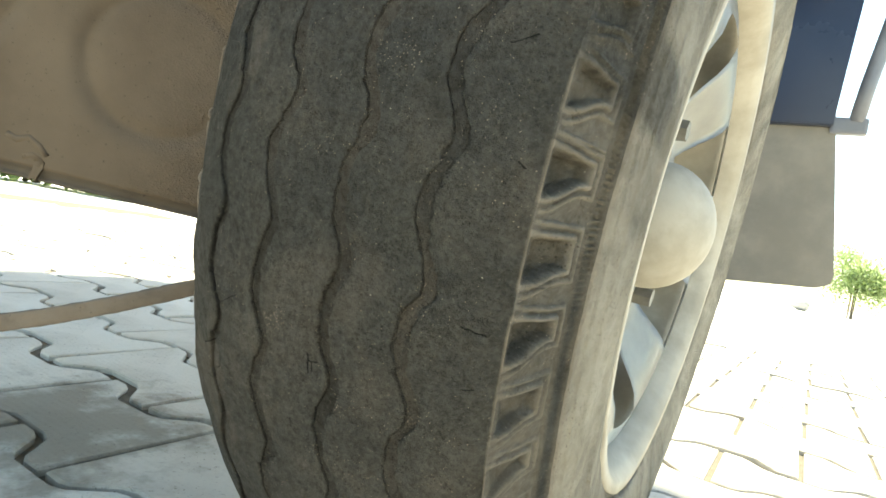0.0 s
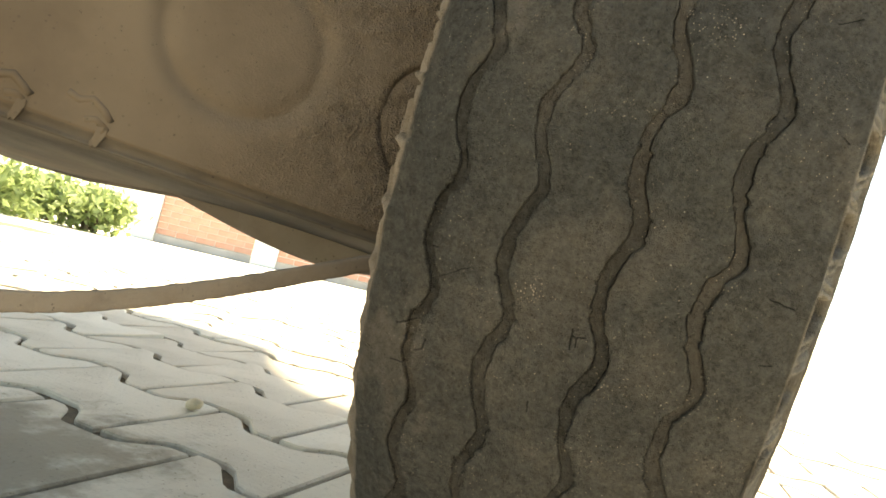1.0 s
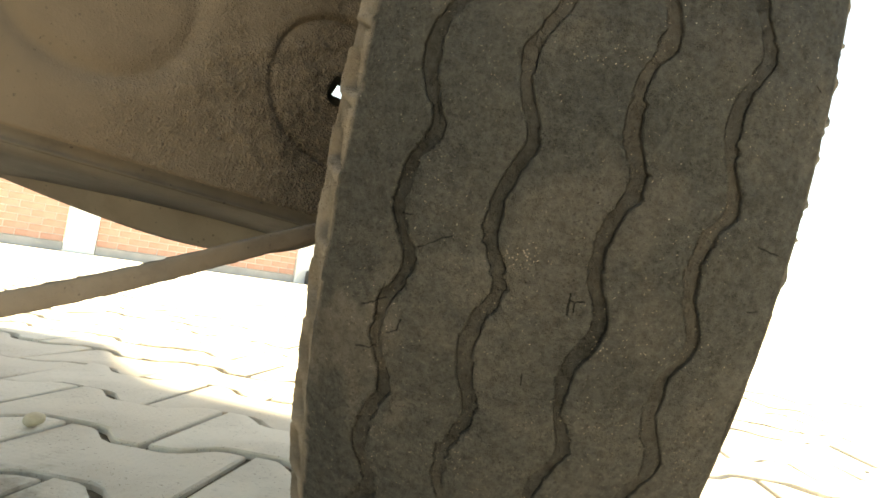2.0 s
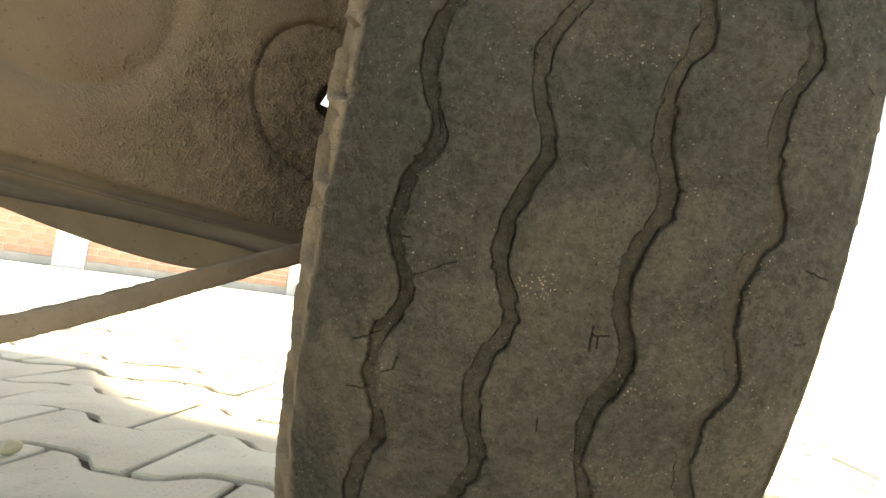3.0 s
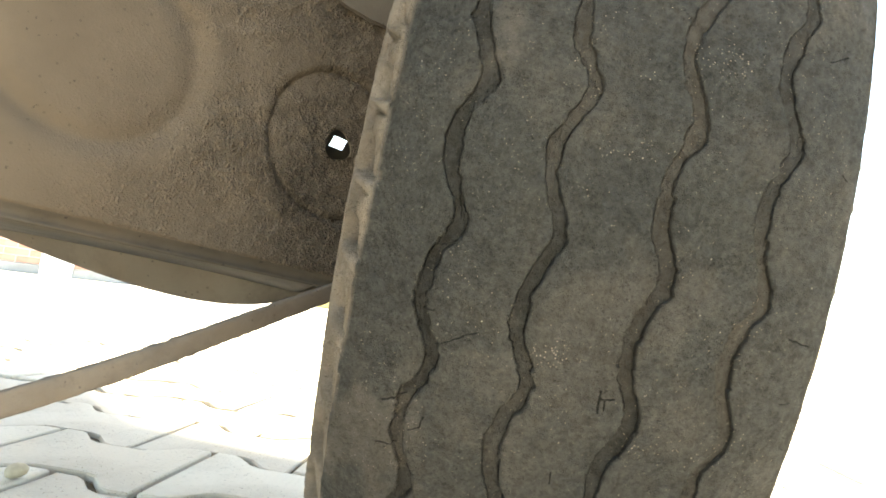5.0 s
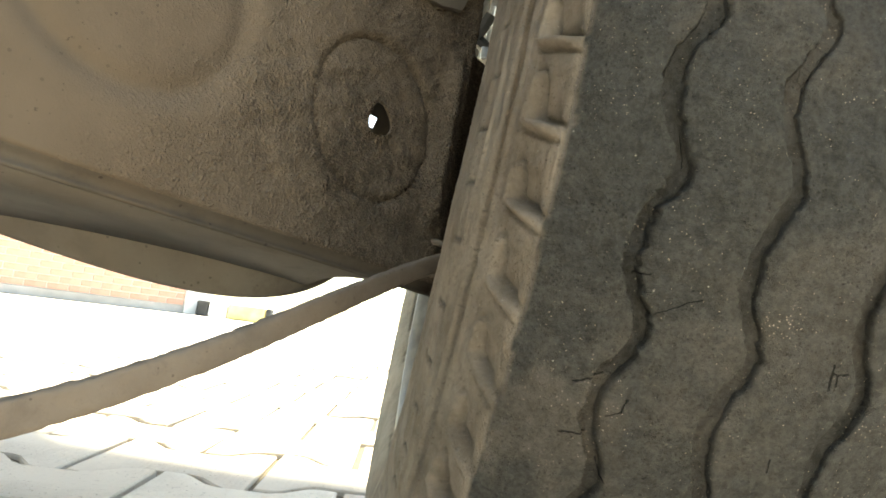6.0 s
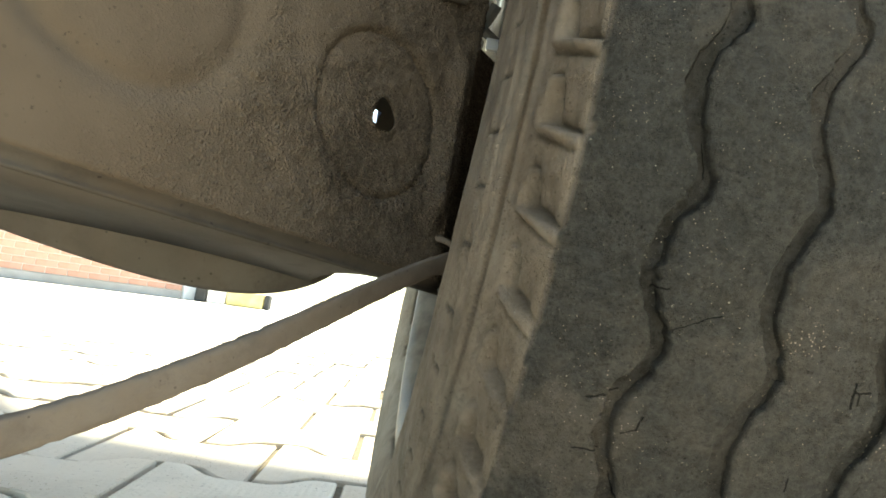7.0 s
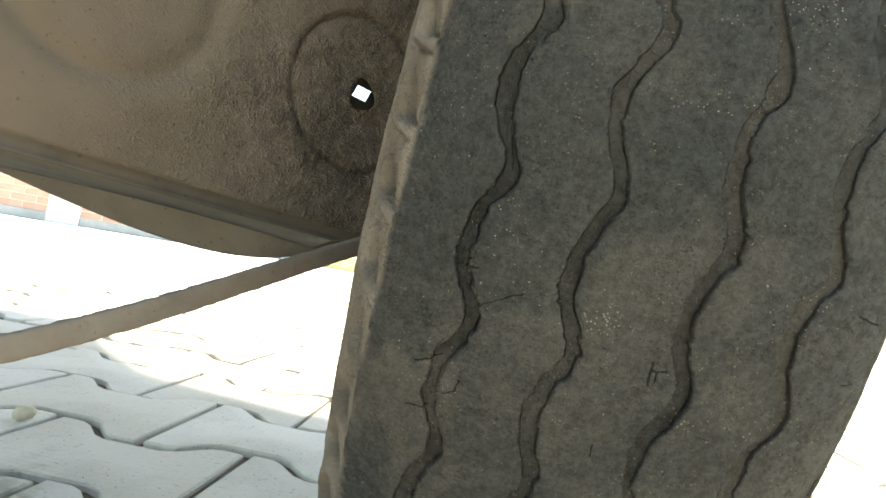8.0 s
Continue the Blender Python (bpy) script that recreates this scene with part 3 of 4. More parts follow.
    i, j = np.meshgrid(np.arange(n), np.arange(k - 1), indexing="ij")
    p, q = i * k + j, ((i + 1) % n) * k + j
    quads = np.stack([p, q, q + 1, p + 1], axis=-1).reshape(-1)
    me = bpy.data.meshes.new("tyre")
    me.vertices.add(len(co))
    me.vertices.foreach_set("co", co.ravel())
    me.loops.add(len(quads))
    me.loops.foreach_set("vertex_index", quads)
    me.polygons.add(len(quads) // 4)
    me.polygons.foreach_set("loop_start", np.arange(0, len(quads), 4))
    me.update(calc_edges=True)
    me.validate()
    me.polygons.foreach_set("use_smooth", [True] * len(me.polygons))
    # mask for the black depth lines painted along the groove edges
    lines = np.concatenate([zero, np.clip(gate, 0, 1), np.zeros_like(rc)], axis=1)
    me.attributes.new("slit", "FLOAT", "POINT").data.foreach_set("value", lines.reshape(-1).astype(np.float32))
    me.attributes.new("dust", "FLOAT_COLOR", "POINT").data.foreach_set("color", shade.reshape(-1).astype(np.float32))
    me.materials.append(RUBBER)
    ob = new("tyre", me)
    ob.parent = wheel
    return tagged(ob, "worn black tyre with four zigzag grooves and dusty walls")


build_tyre()


def disc_with_windows():
    """The pressed wheel disc: a dished plate with windows cut through it."""
    n, windows = 96, 6
    radii = (0.034, 0.056, 0.062, 0.069, 0.078, 0.088, 0.097, 0.105, 0.115, 0.1275)
    dish = (0.030, 0.028, 0.026, 0.026, 0.030, 0.036, 0.042, 0.046, 0.048, 0.045)
    bm = bmesh.new()
    grid = [[bm.verts.new((x, r * math.cos(2 * math.pi * i / n), r * math.sin(2 * math.pi * i / n))) for x, r in zip(dish, radii)] for i in range(n)]
    for i in range(n):
        f = (i / n * windows) % 1.0
        for j in range(len(radii) - 1):
            if 0.28 < f < 0.74 and 3 <= j <= 7:
                continue
            bm.faces.new((grid[i][j], grid[i][j + 1], grid[(i + 1) % n][j + 1], grid[(i + 1) % n][j]))
    bmesh.ops.solidify(bm, geom=bm.faces[:], thickness=0.0035)
    return part("rim_disc", bm, STEEL, wheel, "silver pressed disc with windows", True)


disc_with_windows()
rim_outer = [(0.0, 0.118), (0.012, 0.118), (0.022, 0.127), (0.044, 0.130), (0.054, 0.134), (0.0595, 0.139), (0.0600, 0.1450), (0.0570, 0.1455), (0.053, 0.141), (0.044, 0.134), (0.0, 0.134)]
lathe(rim_outer, 128, DUSTED, "rim", wheel, "dusty silver steel rim")
# the back half takes a darker grey than the outer half
lathe([(-x, r) for x, r in rim_outer], 128, NUT, "rim_back", wheel, "darker grey back of the rim")
lathe([(0.030, 0.0375)] + [(0.033 + 0.034 * math.sin(q * math.pi / 24), 0.0365 * math.cos(q * math.pi / 24) + 0.0002) for q in range(13)], 96, DUSTED, "hub_cap", wheel, "domed dusty silver hub cap")
lathe([(0.018, 0.001), (0.018, 0.070), (0.012, 0.088), (-0.030, 0.090), (-0.034, 0.084), (-0.034, 0.020), (-0.050, 0.018), (-0.050, 0.001)], 64, ROD, "brake_drum", wheel, "dusty brown brake drum")
lathe([(0.012, 0.030), (0.012, 0.112), (0.007, 0.114), (0.004, 0.112), (0.004, 0.030)], 64, ROD, "backing_plate", wheel, "dusty backing plate behind the disc")
for i in range(5):
    ang = 2 * math.pi * (i + 0.3) / 5
    bm = bmesh.new()
    bmesh.ops.create_cone(bm, cap_ends=True, segments=6, radius1=0.0068, radius2=0.0060, depth=0.012, matrix=Matrix.Translation((0.033, 0.055 * math.cos(ang), 0.055 * math.sin(ang))) @ Matrix.Rotation(radians(90), 4, "Y"))
    part("wheel_nut", bm, NUT, wheel)

# ---- sheet metal beside the wheel ----
FOLD = Vector((-0.1848, -0.1916, 0.1961))
E_DIR, UP_DIR = Vector((0.6913, 0.7197, -0.0644)).normalized(), Vector((0.045, 0.0437, 0.998)).normalized()
N_DIR = E_DIR.cross(UP_DIR).normalized()     # towards the wheel
PANEL_END = 0.180
HOLE_S, HOLE_H, HOLE_R = 0.1255, 0.0615, 0.0070


def panel_point(s, h, out=0.0):
    return FOLD + E_DIR * s + UP_DIR * h + N_DIR * out


def build_panel():
    s0, s1, h1, step = -0.36, PANEL_END, 0.34, 0.0017
    ns, nh = int((s1 - s0) / step), int(h1 / step)
    s, h = np.meshgrid(np.linspace(s0, s1, ns + 1), np.linspace(0, h1, nh + 1), indexing="ij")
    out = np.zeros_like(s)
    for cs, ch, rad, amt, wid in ((HOLE_S, HOLE_H, 0.035, -0.0036, 0.0013), (0.021, 0.063, 0.0355, -0.0024, 0.0045), (-0.080, 0.080, 0.0355, -0.0030, 0.0045), (-0.180, 0.100, 0.0355, -0.0030, 0.0045)):
        d = np.hypot(s - cs, h - ch)
        out += amt * np.exp(-((d - rad) / wid) ** 2) - 0.0012 * (1 - smoothstep(d, rad - 0.004, rad + 0.004))
    out += 0.0010 * np.sin(s * 23 + 1) * np.sin(h * 31)
    out += 0.0055 * np.exp(-((s - PANEL_END + 0.012) / 0.005) ** 2) * smoothstep(h, 0.02, 0.035) * (1 - smoothstep(h, 0.10, 0.12))
    rng = np.random.RandomState(4)
    crust = smoothstep(s, 0.02, 0.08) * smoothstep(h, 0.004, 0.02)
    lumps = rng.rand(ns + 1, nh + 1)
    out += crust * 0.0004 * (lumps - 0.5) * (0.2 + 1.4 * rng.rand(ns + 1, nh + 1))
    out += crust * 0.0005 * wave_noise(s * 30, h * 6, 77, 4)
    hole = np.hypot(s - HOLE_S, h - HOLE_H) < HOLE_R
    k = nh + 1
    bm = bmesh.new()
    vs = [bm.verts.new(panel_point(*v)) for v in zip(s.ravel(), h.ravel(), out.ravel())]
    for i in range(ns):
        for j in range(nh):
            if not (hole[i, j] or hole[i + 1, j + 1] or hole[i, j + 1] or hole[i + 1, j]):
                bm.faces.new([vs[q] for q in (i * k + j, (i + 1) * k + j, (i + 1) * k + j + 1, i * k + j + 1)])
    bmesh.ops.delete(bm, geom=[v for v in bm.verts if not v.link_faces], context="VERTS")
    centre = panel_point(HOLE_S, HOLE_H)
    for v in [v for v in bm.verts if v.is_boundary and (v.co - centre).length < 0.02]:
        d = v.co - centre
        ds, dh = d.dot(E_DIR), d.dot(UP_DIR)
        q = math.hypot(ds, dh)
        v.co = panel_point(HOLE_S + ds / q * HOLE_R * (1 + 0.09 * math.cos(3 * math.atan2(dh, ds) + 0.6)), HOLE_H + dh / q * HOLE_R * (1.05 + 0.09 * math.cos(3 * math.atan2(dh, ds) + 0.6)))
    bmesh.ops.solidify(bm, geom=bm.faces[:], thickness=-0.0015)
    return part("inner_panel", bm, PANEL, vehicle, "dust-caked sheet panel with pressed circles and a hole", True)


build_panel()
# the rolled flange under the panel: a rounded lip, then a shallow channel
lip = [(-0.0022, 0.0016), (0.0010, 0.0014), (0.0021, 0.0008), (0.0023, 0.0001), (0.0015, -0.0006), (0.0004, -0.0014), (-0.0003, -0.0028), (0.0000, -0.0040), (0.0009, -0.0047), (0.0010, -0.0054), (0.0002, -0.0058), (-0.0030, -0.0054), (-0.0050, -0.0046), (-0.0050, -0.0038), (-0.0022, -0.0036), (-0.0018, -0.0020)]
v, f = sweep([panel_point(s, 0.0, -0.001) for s in np.linspace(-0.36, PANEL_END + 0.004, 30)], lip)
mesh_object("flange", v, f, FLANGE, vehicle, "folded lower edge of the panel", True)
# end return of the panel: a deep dark box corner towards the tyre
v, f = [], []
ret = ((0.0, 0.0), (0.0035, -0.0012), (0.0050, -0.0060), (0.0065, -0.0120), (0.0450, -0.0140), (0.0450, -0.0160), (0.0045, -0.0140), (0.0020, -0.0060), (0.0, -0.0025))
for i, h in enumerate(np.linspace(0.0, 0.135, 24)):
    for ds, do in ret:
        v.append(panel_point(PANEL_END + ds, h, do))
k = len(ret)
for i in range(23):
    f += [(i * k + j, i * k + (j + 1) % k, (i + 1) * k + (j + 1) % k, (i + 1) * k + j) for j in range(k)]
mesh_object("end_return", v, f, PANEL, vehicle, "folded end of the panel", True)
# torn tabs of the doubled lower edge: a raised lip that hooks down over the flange
def torn_tab(s, size, seed):
    rng = random.Random(seed)
    ring = ring_section(0.0019, 10)
    knots = ((-0.0170, 0.0128), (-0.0125, 0.0112), (-0.0080, 0.0132), (-0.0030, 0.0104), (0.0004, 0.0070), (-0.0006, 0.0030), (-0.0014, 0.0002))
    v, f = sweep([panel_point(s + p * size, q * size + rng.uniform(-1, 1) * 0.0005, 0.0003 + 0.0006 * rng.random()) for p, q in knots], ring)
    lip = mesh_object("tab_lip", v, f, PANEL, vehicle, "raised lip of a torn tab", True)
    v, f = sweep([panel_point(s + p * size, q * size, 0.0004) for p, q in ((-0.0088, 0.0040), (-0.0050, 0.0056), (-0.0012, 0.0034))], ring)
    mesh_object("tab_prong", v, f, PANEL, lip, "", True)
    rim = [(-0.0034, 0.0030), (0.0002, 0.0036), (0.0006, 0.0005), (-0.0006, -0.0030), (-0.0014, -0.0058), (-0.0028, -0.0049), (-0.0036, -0.0062), (-0.0044, -0.0040), (-0.0036, -0.0010)]
    bm = bmesh.new()
    front = [bm.verts.new(panel_point(s + p * size, q, 0.0022 + 0.12 * max(0.0, -q))) for p, q in rim]
    back = [bm.verts.new(panel_point(s + p * size, q, 0.0004)) for p, q in rim]
    bm.faces.new(front)
    bm.faces.new(back[::-1])
    for i in range(len(rim)):
        bm.faces.new((front[i], back[i], back[(i + 1) % len(rim)], front[(i + 1) % len(rim)]))
    bmesh.ops.triangulate(bm, faces=[q for q in bm.faces if len(q.verts) > 4])
    part("torn_tab", bm, PANEL, vehicle, "torn, hooked tab of dusty sheet")


torn_tab(-0.0190, 1.0, 3)
torn_tab(-0.0480, 0.85, 5)
# smoother plate lapped over the panel's upper corner
rim = [(0.098, 0.1295), (0.112, 0.1265), (0.127, 0.1258), (0.145, 0.1290), (0.1610, 0.1345), (0.1660, 0.150), (0.1640, 0.205), (0.092, 0.205)]
bm = bmesh.new()
front = [bm.verts.new(panel_point(p, q, 0.0045 + 0.09 * (q - 0.125))) for p, q in rim]
back = [bm.verts.new(panel_point(p, q, 0.0020)) for p, q in rim]
bm.faces.new(front)
bm.faces.new(back[::-1])
for i in range(len(rim)):
    bm.faces.new((front[i], back[i], back[(i + 1) % len(rim)], front[(i + 1) % len(rim)]))
bmesh.ops.bevel(bm, geom=bm.edges[:], offset=0.0009, segments=2, affect="EDGES")
part("lapped_plate", bm, LAPPED, vehicle, "smooth dusty plate lapped over the panel")
# dark plate added behind the panel to blacken the hole, with a small opening
cs, ch = (0.095, 0.1325, 0.1405, 0.165), (0.02, 0.0668, 0.0728, 0.11)
bm = bmesh.new()
grid = [[bm.verts.new(panel_point(p + (0.002 if j == 2 else 0.0), q, -0.020)) for j, q in enumerate(ch)] for p in cs]
for i in range(3):
    for j in range(3):
        if not (i == 1 and j == 1):
            bm.faces.new((grid[i][j], grid[i + 1][j], grid[i + 1][j + 1], grid[i][j + 1]))
bmesh.ops.solidify(bm, geom=bm.faces[:], thickness=0.003)
part("hole_dark_plate", bm, DARK, vehicle, "added dark plate that keeps the panel's hole black")


def valance():
    """The bowed skirt that hangs behind the flange, with the soffit strip that joins the two."""
    low = [Vector((-0.56, 0.012, 0.197)), Vector((-0.44, -0.012, 0.191))] + bezier(((-0.3135, -0.0398, 0.1915), (-0.1840, -0.0679, 0.1641), (-0.1318, -0.0587, 0.1517), (-0.1062, 0.0038, 0.1935)), 44)
    verts, faces, soffit, sf = [], [], [], []
    n = len(low)
    for i, p in enumerate(low):
        z = max(0.1975 - 0.02 * (i / n), p.z + 0.004)
        top = Vector((p.x - 0.003, p.y - 0.006, z))
        mid = p.lerp(top, 0.5) + Vector((0.001, -0.002, 0))
        back = Vector((0.001, 0.0018, 0))
        verts += [top + Vector((0, -0.0025, 0.0005)), top + Vector((0, -0.0022, -0.0012)), mid, p + Vector((0, -0.0008, 0.002)), p, p + Vector((0, 0.0018, 0.0008)), mid + back, top + back]
        q = panel_point(-0.36 + (PANEL_END + 0.36) * i / (n - 1), -0.0042, -0.005)
        soffit += [top + Vector((0, 0.0, -0.0035)), q, q + Vector((0, 0, 0.0015)), top + Vector((0, 0.0, 0.0027))]
    for i in range(n - 1):
        faces += [(i * 8 + j, (i + 1) * 8 + j, (i + 1) * 8 + j + 1, i * 8 + j + 1) for j in range(7)]
        sf += [(i * 4 + j, (i + 1) * 4 + j, (i + 1) * 4 + (j + 1) % 4, i * 4 + (j + 1) % 4) for j in range(4)]
    mesh_object("valance", verts, faces, VALANCE, vehicle, "dusty bowed skirt of grey painted sheet", True)
    mesh_object("soffit", soffit, sf, VALANCE, vehicle, "recessed strip above the skirt", True)


valance()
way = [Vector((-0.250, -0.345, 0.132)), Vector((-0.205, -0.300, 0.130))] + bezier(((-0.1649, -0.2602, 0.1322), (-0.1074, -0.2127, 0.1405), (-0.0864, -0.1311, 0.1935), (-0.0064, -0.0552, 0.2097)), 154)[:143]
v, f = sweep(way, [(0.0015 * math.copysign(abs(math.cos(q)) ** 0.45, math.cos(q)), 0.0034 * math.copysign(abs(math.sin(q)) ** 0.45, math.sin(q))) for q in (2 * math.pi * (j + 0.5) / 16 for j in range(16))])
rng = random.Random(6)
v = [p + Vector((rng.uniform(-1, 1), rng.uniform(-1, 1), rng.uniform(-1, 1))) * 0.00020 for p in v]
mesh_object("brake_rod", v, f, ROD, vehicle, "bent dusty flat bar running to the hub", True)
v, f = sweep([(-0.047, -0.022, 0.205), (-0.0475, -0.028, 0.180), (-0.0470, -0.030, 0.160), (-0.044, -0.026, 0.140), (-0.038, -0.018, 0.130)], ring_section(0.0048, 12))
mesh_object("brake_hose", v, f, DARK, vehicle, "black rubber brake hose", True)
# eye that holds the rod's end
v, f = sweep([panel_point(PANEL_END - 0.006, 0.004, 0.003) + Vector((0.010 * math.sin(t), 0.002, 0.008 - 0.008 * math.cos(t))) for t in np.linspace(0, 2 * math.pi, 18)], ring_section(0.0016, 8), False)
mesh_object("rod_eye", v, f, ROD, vehicle, "small metal eye at the rod's end", True)

# ---- body round the wheel ----
def slanted_plate(name, corners, y0, y1, m, label):
    """A plate between y0 and y1 whose outline is given as (x, z)."""
    bm = bmesh.new()
    a = [bm.verts.new((x, y0, z)) for x, z in corners]
    c = [bm.verts.new((x, y1, z)) for x, z in corners]
    n = len(corners)
    bm.faces.new(a)
    bm.faces.new(c[::-1])
    for i in range(n):
        bm.faces.new((a[i], c[i], c[(i + 1) % n], a[(i + 1) % n]))
    bmesh.ops.bevel(bm, geom=bm.edges[:], offset=0.0012, segments=2, affect="EDGES")
    return part(name, bm, m, vehicle, label)


slanted_plate("mud_flap", [(-0.055, 0.205), (0.060, 0.2095), (0.140, 0.2170), (0.1505, 0.2215), (0.1525, 0.230), (0.120, 0.44), (-0.055, 0.44)], 0.300, 0.306, FLAP, "grey rubber mud flap behind the wheel")
slanted_plate("rear_quarter", [(-0.12, 0.366), (0.128, 0.368), (0.134, 0.50), (0.134, 0.90), (-0.12, 0.90)], 0.292, 0.42, BLUE, "dark blue painted rear body side")
v, f = sweep([(0.146, 0.30, 0.374), (0.150, 0.30, 0.41), (0.160, 0.30, 0.48), (0.172, 0.30, 0.60)], ring_section(0.0065, 12))
mesh_object("guard_tube", v, f, TUBE, vehicle, "grey painted guard tube", True)
part("tube_foot", box_bm(0.126, 0.156, 0.296, 0.306, 0.362, 0.378, 0.003), TUBE, vehicle, "flattened foot of the guard tube")
# plan of the unseen body, cut so that its shadow fits the ground
OUTLINE = ((-1.06, -0.40), (-0.45, -0.32), (-0.16, -0.06), (0.13, 0.08), (0.13, 0.53), (-0.40, 0.57), (-0.59, 0.83), (-0.86, 0.83), (-1.0, 0.73), (-1.06, 0.59))


def body_block(name, z0, z1, inset, m, bevel, label=""):
    bm = bmesh.new()
    rings = [[bm.verts.new((x * (1 - inset) - 0.46 * inset, y * (1 - inset) + 0.2 * inset, z)) for x, y in OUTLINE] for z in (z0, z1)]
    bm.faces.new(rings[0][::-1])
    bm.faces.new(rings[1])
    for i in range(len(OUTLINE)):
        bm.faces.new((rings[0][i], rings[0][(i + 1) % len(OUTLINE)], rings[1][(i + 1) % len(OUTLINE)], rings[1][i]))
    bmesh.ops.bevel(bm, geom=bm.edges[:], offset=bevel, segments=3, affect="EDGES")
    return part(name, bm, m, vehicle, label)


body_block("floor_pan", 0.58, 0.612, 0.03, UNDER, 0.004, "unseen dusty underside of the body, bounces light onto the pavers")
body_block("unseen_body", 0.62, 0.95, 0.0, BLUE, 0.03)
# damper between the panel and the tyre, held by a black bar and a bright clip
for x0, x1, r in ((-0.0500, -0.0400, 0.0052), (-0.0385, -0.0270, 0.0042)):
    v, f = sweep([(x0, 0.008, 0.340), (x0 * 0.6 + x1 * 0.4, 0.008, 0.385), (x1, 0.008, 0.50)], ring_section(r, 18))
    mesh_object("damper_tube", v, f, ALLOY, vehicle, "bare metal damper tube", True)
bar = [(-0.0016, -0.0034), (0.0016, -0.0034), (0.0022, 0.0), (0.0016, 0.0034), (-0.0016, 0.0034), (-0.0022, 0.0)]
v, f = sweep([(-0.0640, -0.006, 0.3575), (-0.0500, -0.005, 0.3450), (-0.0330, -0.004, 0.3330)], bar)
mesh_object("damper_bracket", v, f, DARK, vehicle, "black damper bracket bar")
v, f = sweep([(-0.0500, -0.006, 0.3440), (-0.0450, -0.006, 0.3520), (-0.0415, -0.006, 0.3600)], bar)
mesh_object("bracket_lug", v, f, DARK, vehicle, "black lug on the bracket")
part("bracket_clip", box_bm(-0.0452, -0.0365, -0.010, -0.007, 0.3300, 0.3375, 0.0008), ALLOY, vehicle, "bright metal clip")
part("gusset", box_bm(-0.122, -0.075, 0.0, 0.004, 0.352, 0.56, 0.001), VALANCE, vehicle, "dusty gusset plate")

# ---- ground ----
ground = mesh_object("ground", [(x, y, -0.012) for x, y in ((-400, -400), (400, -400), (400, 400), (-400, 400))], [(0, 1, 2, 3)], YARD)
tagged(ground, "pale sunlit concrete yard", "ground", kind="structure")

# ---- things in the yard ----
def low_wall():
    """A low boundary wall: grey plinth, red brick panels, white posts."""
    wall = empty("boundary_wall", pose(0, 0, 0), None, "low red brick wall with white posts and grey plinth", "wall")
    a, c = Vector((-6.764, 5.413, 0)), Vector((-3.141, 8.216, 0))
    d = (c - a).normalized()
    m = Matrix.Translation(a) @ Matrix.Rotation(math.atan2(d.y, d.x), 4, "Z")
    posts = ((0.39, 0.65), (1.91, 2.25), (4.85, 5.2))
    for i, (p0, p1) in enumerate(posts):
        bm = box_bm(p0, p1, -0.12, 0.12, -0.01, 1.0, 0.015)
        bm.transform(m)
        part("post", bm, WHITE, wall)
        if i == 2:
            break
        x0, x1 = p1 + 0.003, posts[i + 1][0] - 0.003
        bm = box_bm(x0, x1, -0.08, 0.08, -0.01, 0.10, 0.01)
        bm.transform(m)
        part("plinth", bm, PLINTH, wall)
        count = max(4, round((x1 - x0) / 0.23))
        w = (x1 - x0) / count
        bm = box_bm(x0 + 0.004, x1 - 0.004, -0.055, 0.055, 0.10, 0.80)
        bm.transform(m)
        panel = part("brick_panel", bm, YARD, wall, "mortared brick panel")
        sizes = {}
        for row in range(8):
            for q in range(count + row % 2):
                b0 = max(x0 + w * (q - 0.5 * (row % 2)), x0) + 0.006
                b1 = min(x0 + w * (q + 1 - 0.5 * (row % 2)), x1) - 0.006
                key = round(b1 - b0, 3)
                if key not in sizes:
                    bb = box_bm(-key / 2, key / 2, -0.065, 0.065, 0.0, 0.073)
                    sizes[key] = bpy.data.meshes.new("brick")
                    bb.to_mesh(sizes[key])
                    bb.free()
                    sizes[key].materials.append(BRICK)
                brick = new("brick", sizes[key])
                brick.matrix_world = m @ Matrix.Translation(((b0 + b1) / 2, 0, 0.105 + row * 0.085))
                brick.parent = panel


low_wall()
kerb_group = "painted kerb stones"
for x0, x1, m, word in ((-2.68, -2.52, BLACK, "black"), (-2.51, -2.26, WHITE, "white"), (-2.25, -1.74, YELLOW, "yellow"), (-1.73, -1.66, BLACK, "black")):
    ob = part("kerb_stone", box_bm(x0, x1, 8.20, 8.42, -0.01, 0.20, 0.03), m)
    tagged(ob, word + " painted kerb stone at the yard's edge", "kerb", kerb_group)


def leaves(name, centre, size, count, seed, parent=None, label=""):
    """A crown of many small bent leaves in an uneven heap."""
    rng = np.random.RandomState(seed)
    verts, faces = [], []
    lumps = rng.rand(12, 3) * 2 - 1
    for i in range(count):
        c = lumps[rng.randint(12)] * 0.62 + rng.normal(0, 0.25, 3)
        p = np.array(centre) + c * np.array(size) * 0.5
        d = rng.normal(0, 1, 3)
        d /= np.linalg.norm(d)
        e = np.cross(d, rng.normal(0, 1, 3))
        e /= np.linalg.norm(e)
        l, w = rng.uniform(0.05, 0.11), rng.uniform(0.018, 0.035)
        k = len(verts)
        nrm = np.cross(d, e) * 0.012
        verts += [p - d * l * 0.5, p - e * w + nrm, p + d * l * 0.5, p + e * w + nrm]
        faces += [(k, k + 1, k + 2), (k, k + 2, k + 3)]
    return mesh_object(name, verts, faces, LEAF, parent, label)


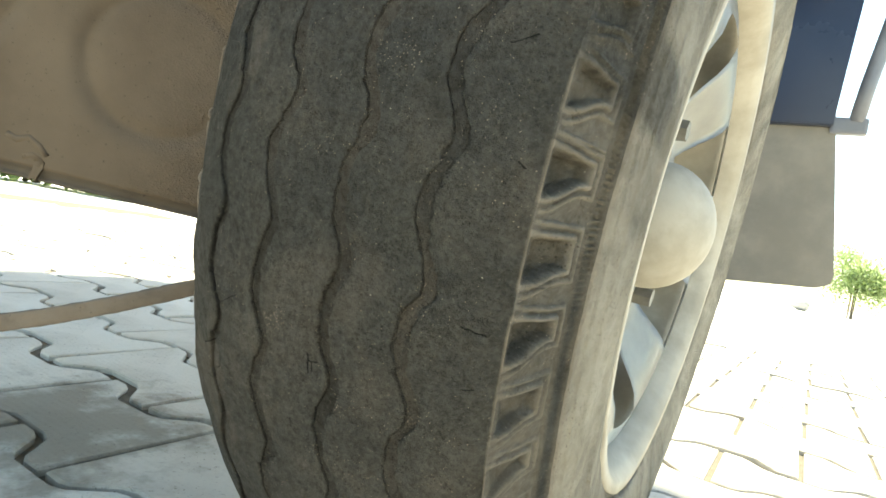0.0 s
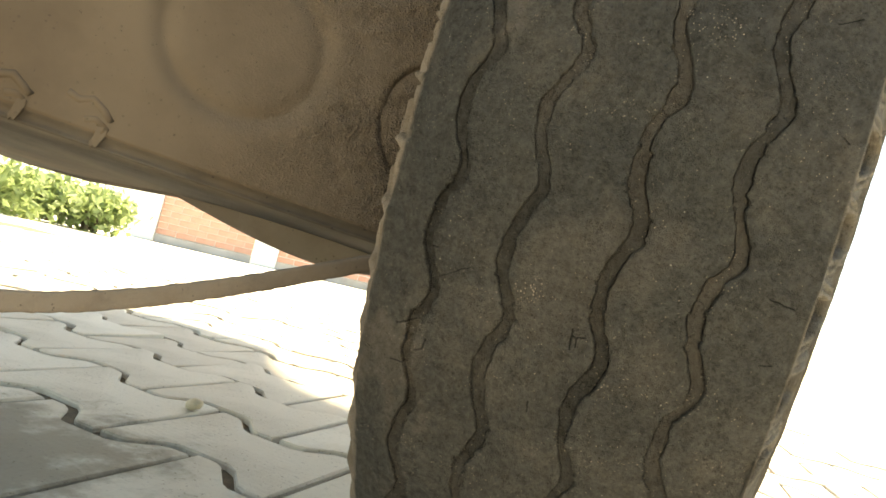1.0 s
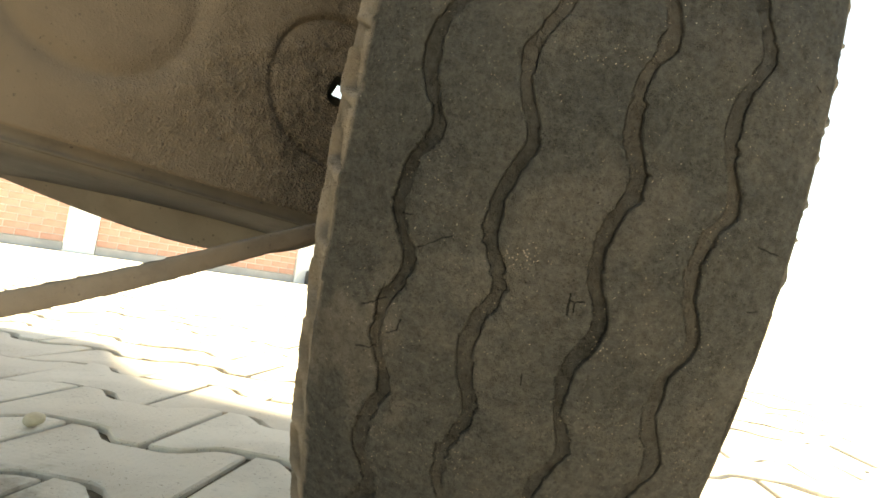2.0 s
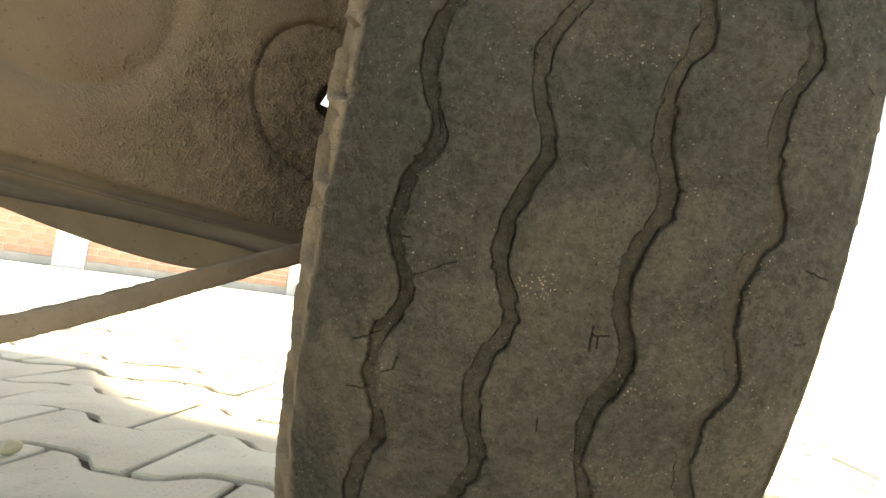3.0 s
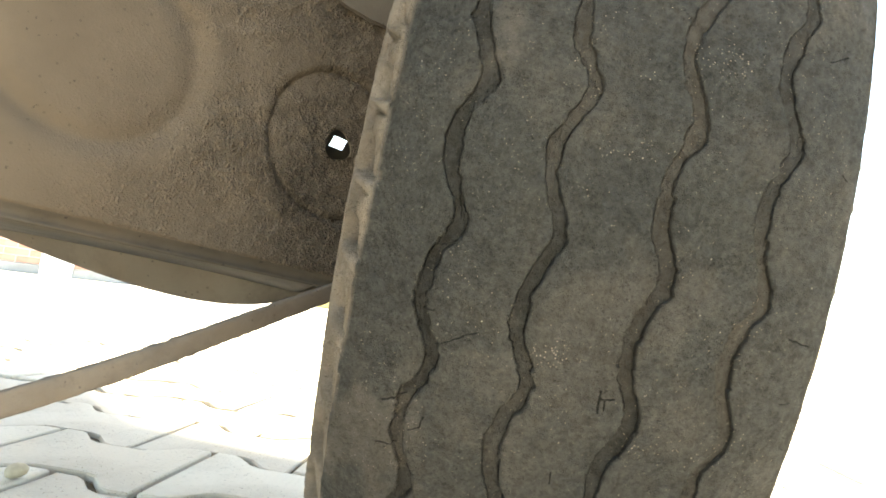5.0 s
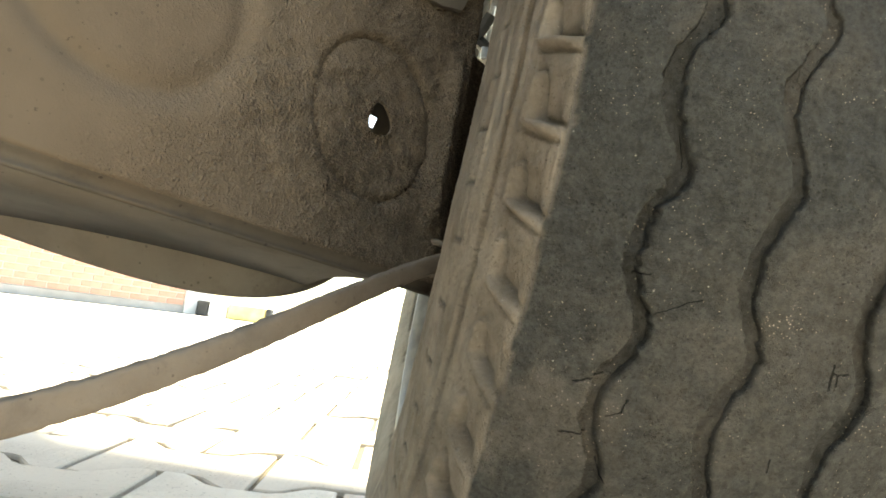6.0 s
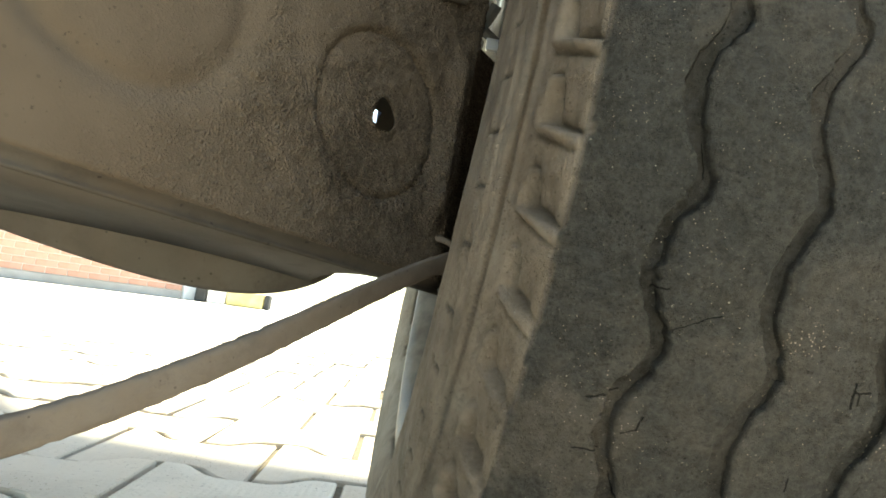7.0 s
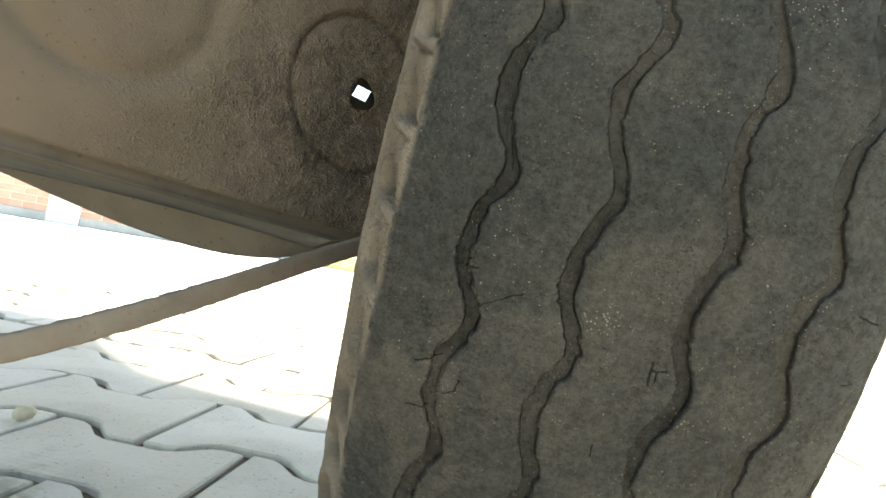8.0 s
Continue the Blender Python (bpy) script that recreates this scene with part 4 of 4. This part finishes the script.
def bush(centre, size, count, seed, label):
    ob = empty("bush", pose(centre[0], centre[1], 0), None, label, "bush")
    bm = bmesh.new()
    for i in range(5):
        a = i * 1.26
        bmesh.ops.create_cone(bm, cap_ends=True, segments=6, radius1=0.02, radius2=0.008, depth=centre[2], matrix=Matrix.Translation((0.06 * math.cos(a), 0.06 * math.sin(a), centre[2] / 2)))
    part("stem", bm, BARK, ob)
    leaves("crown", (0, 0, centre[2]), size, count, seed, ob)


for i in range(8):
    az, far = radians(-50.2 - 3.4 * i), 6.4 + 0.3 * math.sin(i * 2.1)
    bush((far * math.sin(az), far * math.cos(az) - 0.37, 0.20 + 0.03 * math.sin(i * 1.7)), (0.75, 0.75, 0.48), 1100, 10 + i, "green leafy bush in the hedge along the yard's edge")
bush((1.98, 19.0, 1.30), (2.0, 1.6, 1.7), 5200, 31, "small green bush at the far side of the sunny yard")


def pebble(x, y, r, z, seed, label, m=STONE):
    bm = bmesh.new()
    bmesh.ops.create_icosphere(bm, subdivisions=3, radius=r)
    for v in bm.verts:
        k = 1 + 0.25 * noise.noise(v.co / r * 0.9 + Vector((seed, 0, 0)))
        v.co = Vector((v.co.x * k, v.co.y * k, v.co.z * k * 0.75)) + Vector((x, y, z + r * 0.7))
    return tagged(part("stone", bm, m, None, "", True), label, "stone")


pebble(-0.3722, 0.1110, 0.0085, 0.0, 1, "small pale round stone lying on the pavers")
pebble(0.549, 0.517, 0.003, 0.0, 6, "tiny grey stone chip on the sunny pavers", PLINTH)
pebble(0.80, 19.0, 0.26, -0.01, 2, "grey stone lying in the sunny yard", PLINTH)



# ---- pavers ----
def paver_outline(gap):
    """Outline of one dumbbell paver, 0.17 m long: wide ends, narrow waist."""
    g, s, soft = gap, 0.1704, 0.006
    low = [(0, 0), (0.028, 0), (0.056, 0.030), (0.1144, 0.030), (0.1424, 0), (s, 0)]
    high = [(s, 0.152), (0.1424, 0.152), (0.1144, 0.122), (0.056, 0.122), (0.028, 0.152), (0, 0.152)]
    sharp = low + high
    pts = []
    for i, p in enumerate(sharp):
        # the wavy sides turn in soft bends, the four ends stay square
        if i in (0, 5, 6, 11):
            pts.append(p)
            continue
        p, a, c = Vector(p), Vector(sharp[i - 1]), Vector(sharp[(i + 1) % 12])
        pts += [p + (a - p).normalized() * soft, p + (c - p).normalized() * soft]
    out = []
    for i, p in enumerate(pts):
        a, c = Vector(pts[i - 1]), Vector(pts[(i + 1) % len(pts)])
        p = Vector(p)
        d0, d1 = (p - a).normalized(), (c - p).normalized()
        n0, n1 = Vector((-d0.y, d0.x)), Vector((-d1.y, d1.x))
        k = (n0 + n1)
        out.append(p + k * (g / max(0.3, k.dot(n0))))
    return out


def paver_mesh(seed):
    rng = random.Random(seed)
    rings = []
    for gap, z in ((0.0034, -0.020), (0.0034, -0.0016), (0.0048, 0.0)):
        rings.append([(p.x - 0.0852 + rng.uniform(-1, 1) * 0.0007, p.y - 0.076 + rng.uniform(-1, 1) * 0.0007, z) for p in paver_outline(gap)])
    verts = [p for r in rings for p in r]
    faces = []
    n = len(rings[0])
    for k in range(2):
        for j in range(n):
            a, c = k * n + j, k * n + (j + 1) % n
            faces.append((a, c, c + n, a + n))
    top = [2 * n + j for j in range(n)]
    faces += [top[:5] + top[15:], [top[4], top[5], top[14], top[15]], top[5:15]]
    return verts, faces


pavement = mesh_object("pavement", [(x, y, -0.0065) for x, y in ((-3.6, -1.2), (2.6, -1.2), (2.6, 2.2), (-3.6, 2.2))], [(0, 1, 2, 3)], SAND)
tagged(pavement, "grey interlocking concrete pavers with sandy joints", "pavement", kind="structure")
kinds = []
for i in range(6):
    vv, ff = paver_mesh(i)
    me = bpy.data.meshes.new("paver")
    me.from_pydata(vv, [], ff)
    me.materials.append(PAVER)
    kinds.append((me, vv, ff))
rng = random.Random(12)
rest_v, rest_f = [], []
spots = []
for m in range(-9, 17):
    for q in range(-17, 15):
        x = -0.2727 + 0.1704 * q + 0.0852 * (m % 2) + 0.0852 + 0.007 * m
        y = 0.1083 + 0.122 * m - 0.005 * q + 0.076
        spots.append((x, y))
near = sorted(spots, key=lambda p: math.hypot(p[0] + 0.45, p[1] - 0.35))[:300]
keep = set(near)
for x, y in spots:
    me, vv, ff = kinds[rng.randrange(6)]
    m = pose(x, y, rng.uniform(-0.0026, 0.0014), rng.uniform(-1.0, 1.0), rng.uniform(-0.8, 0.8), -2.2 + rng.uniform(-0.4, 0.4))
    if (x, y) in keep:
        ob = new("paver", me)
        ob.matrix_world = m
        ob.parent = pavement
    else:
        k = len(rest_v)
        rest_v += [m @ Vector(p) for p in vv]
        rest_f += [tuple(k + i for i in fc) for fc in ff]
rest = mesh_object("paver_field", rest_v, rest_f, PAVER, pavement, "further grey pavers of the same yard")
tagged(rest, kind="stuff")
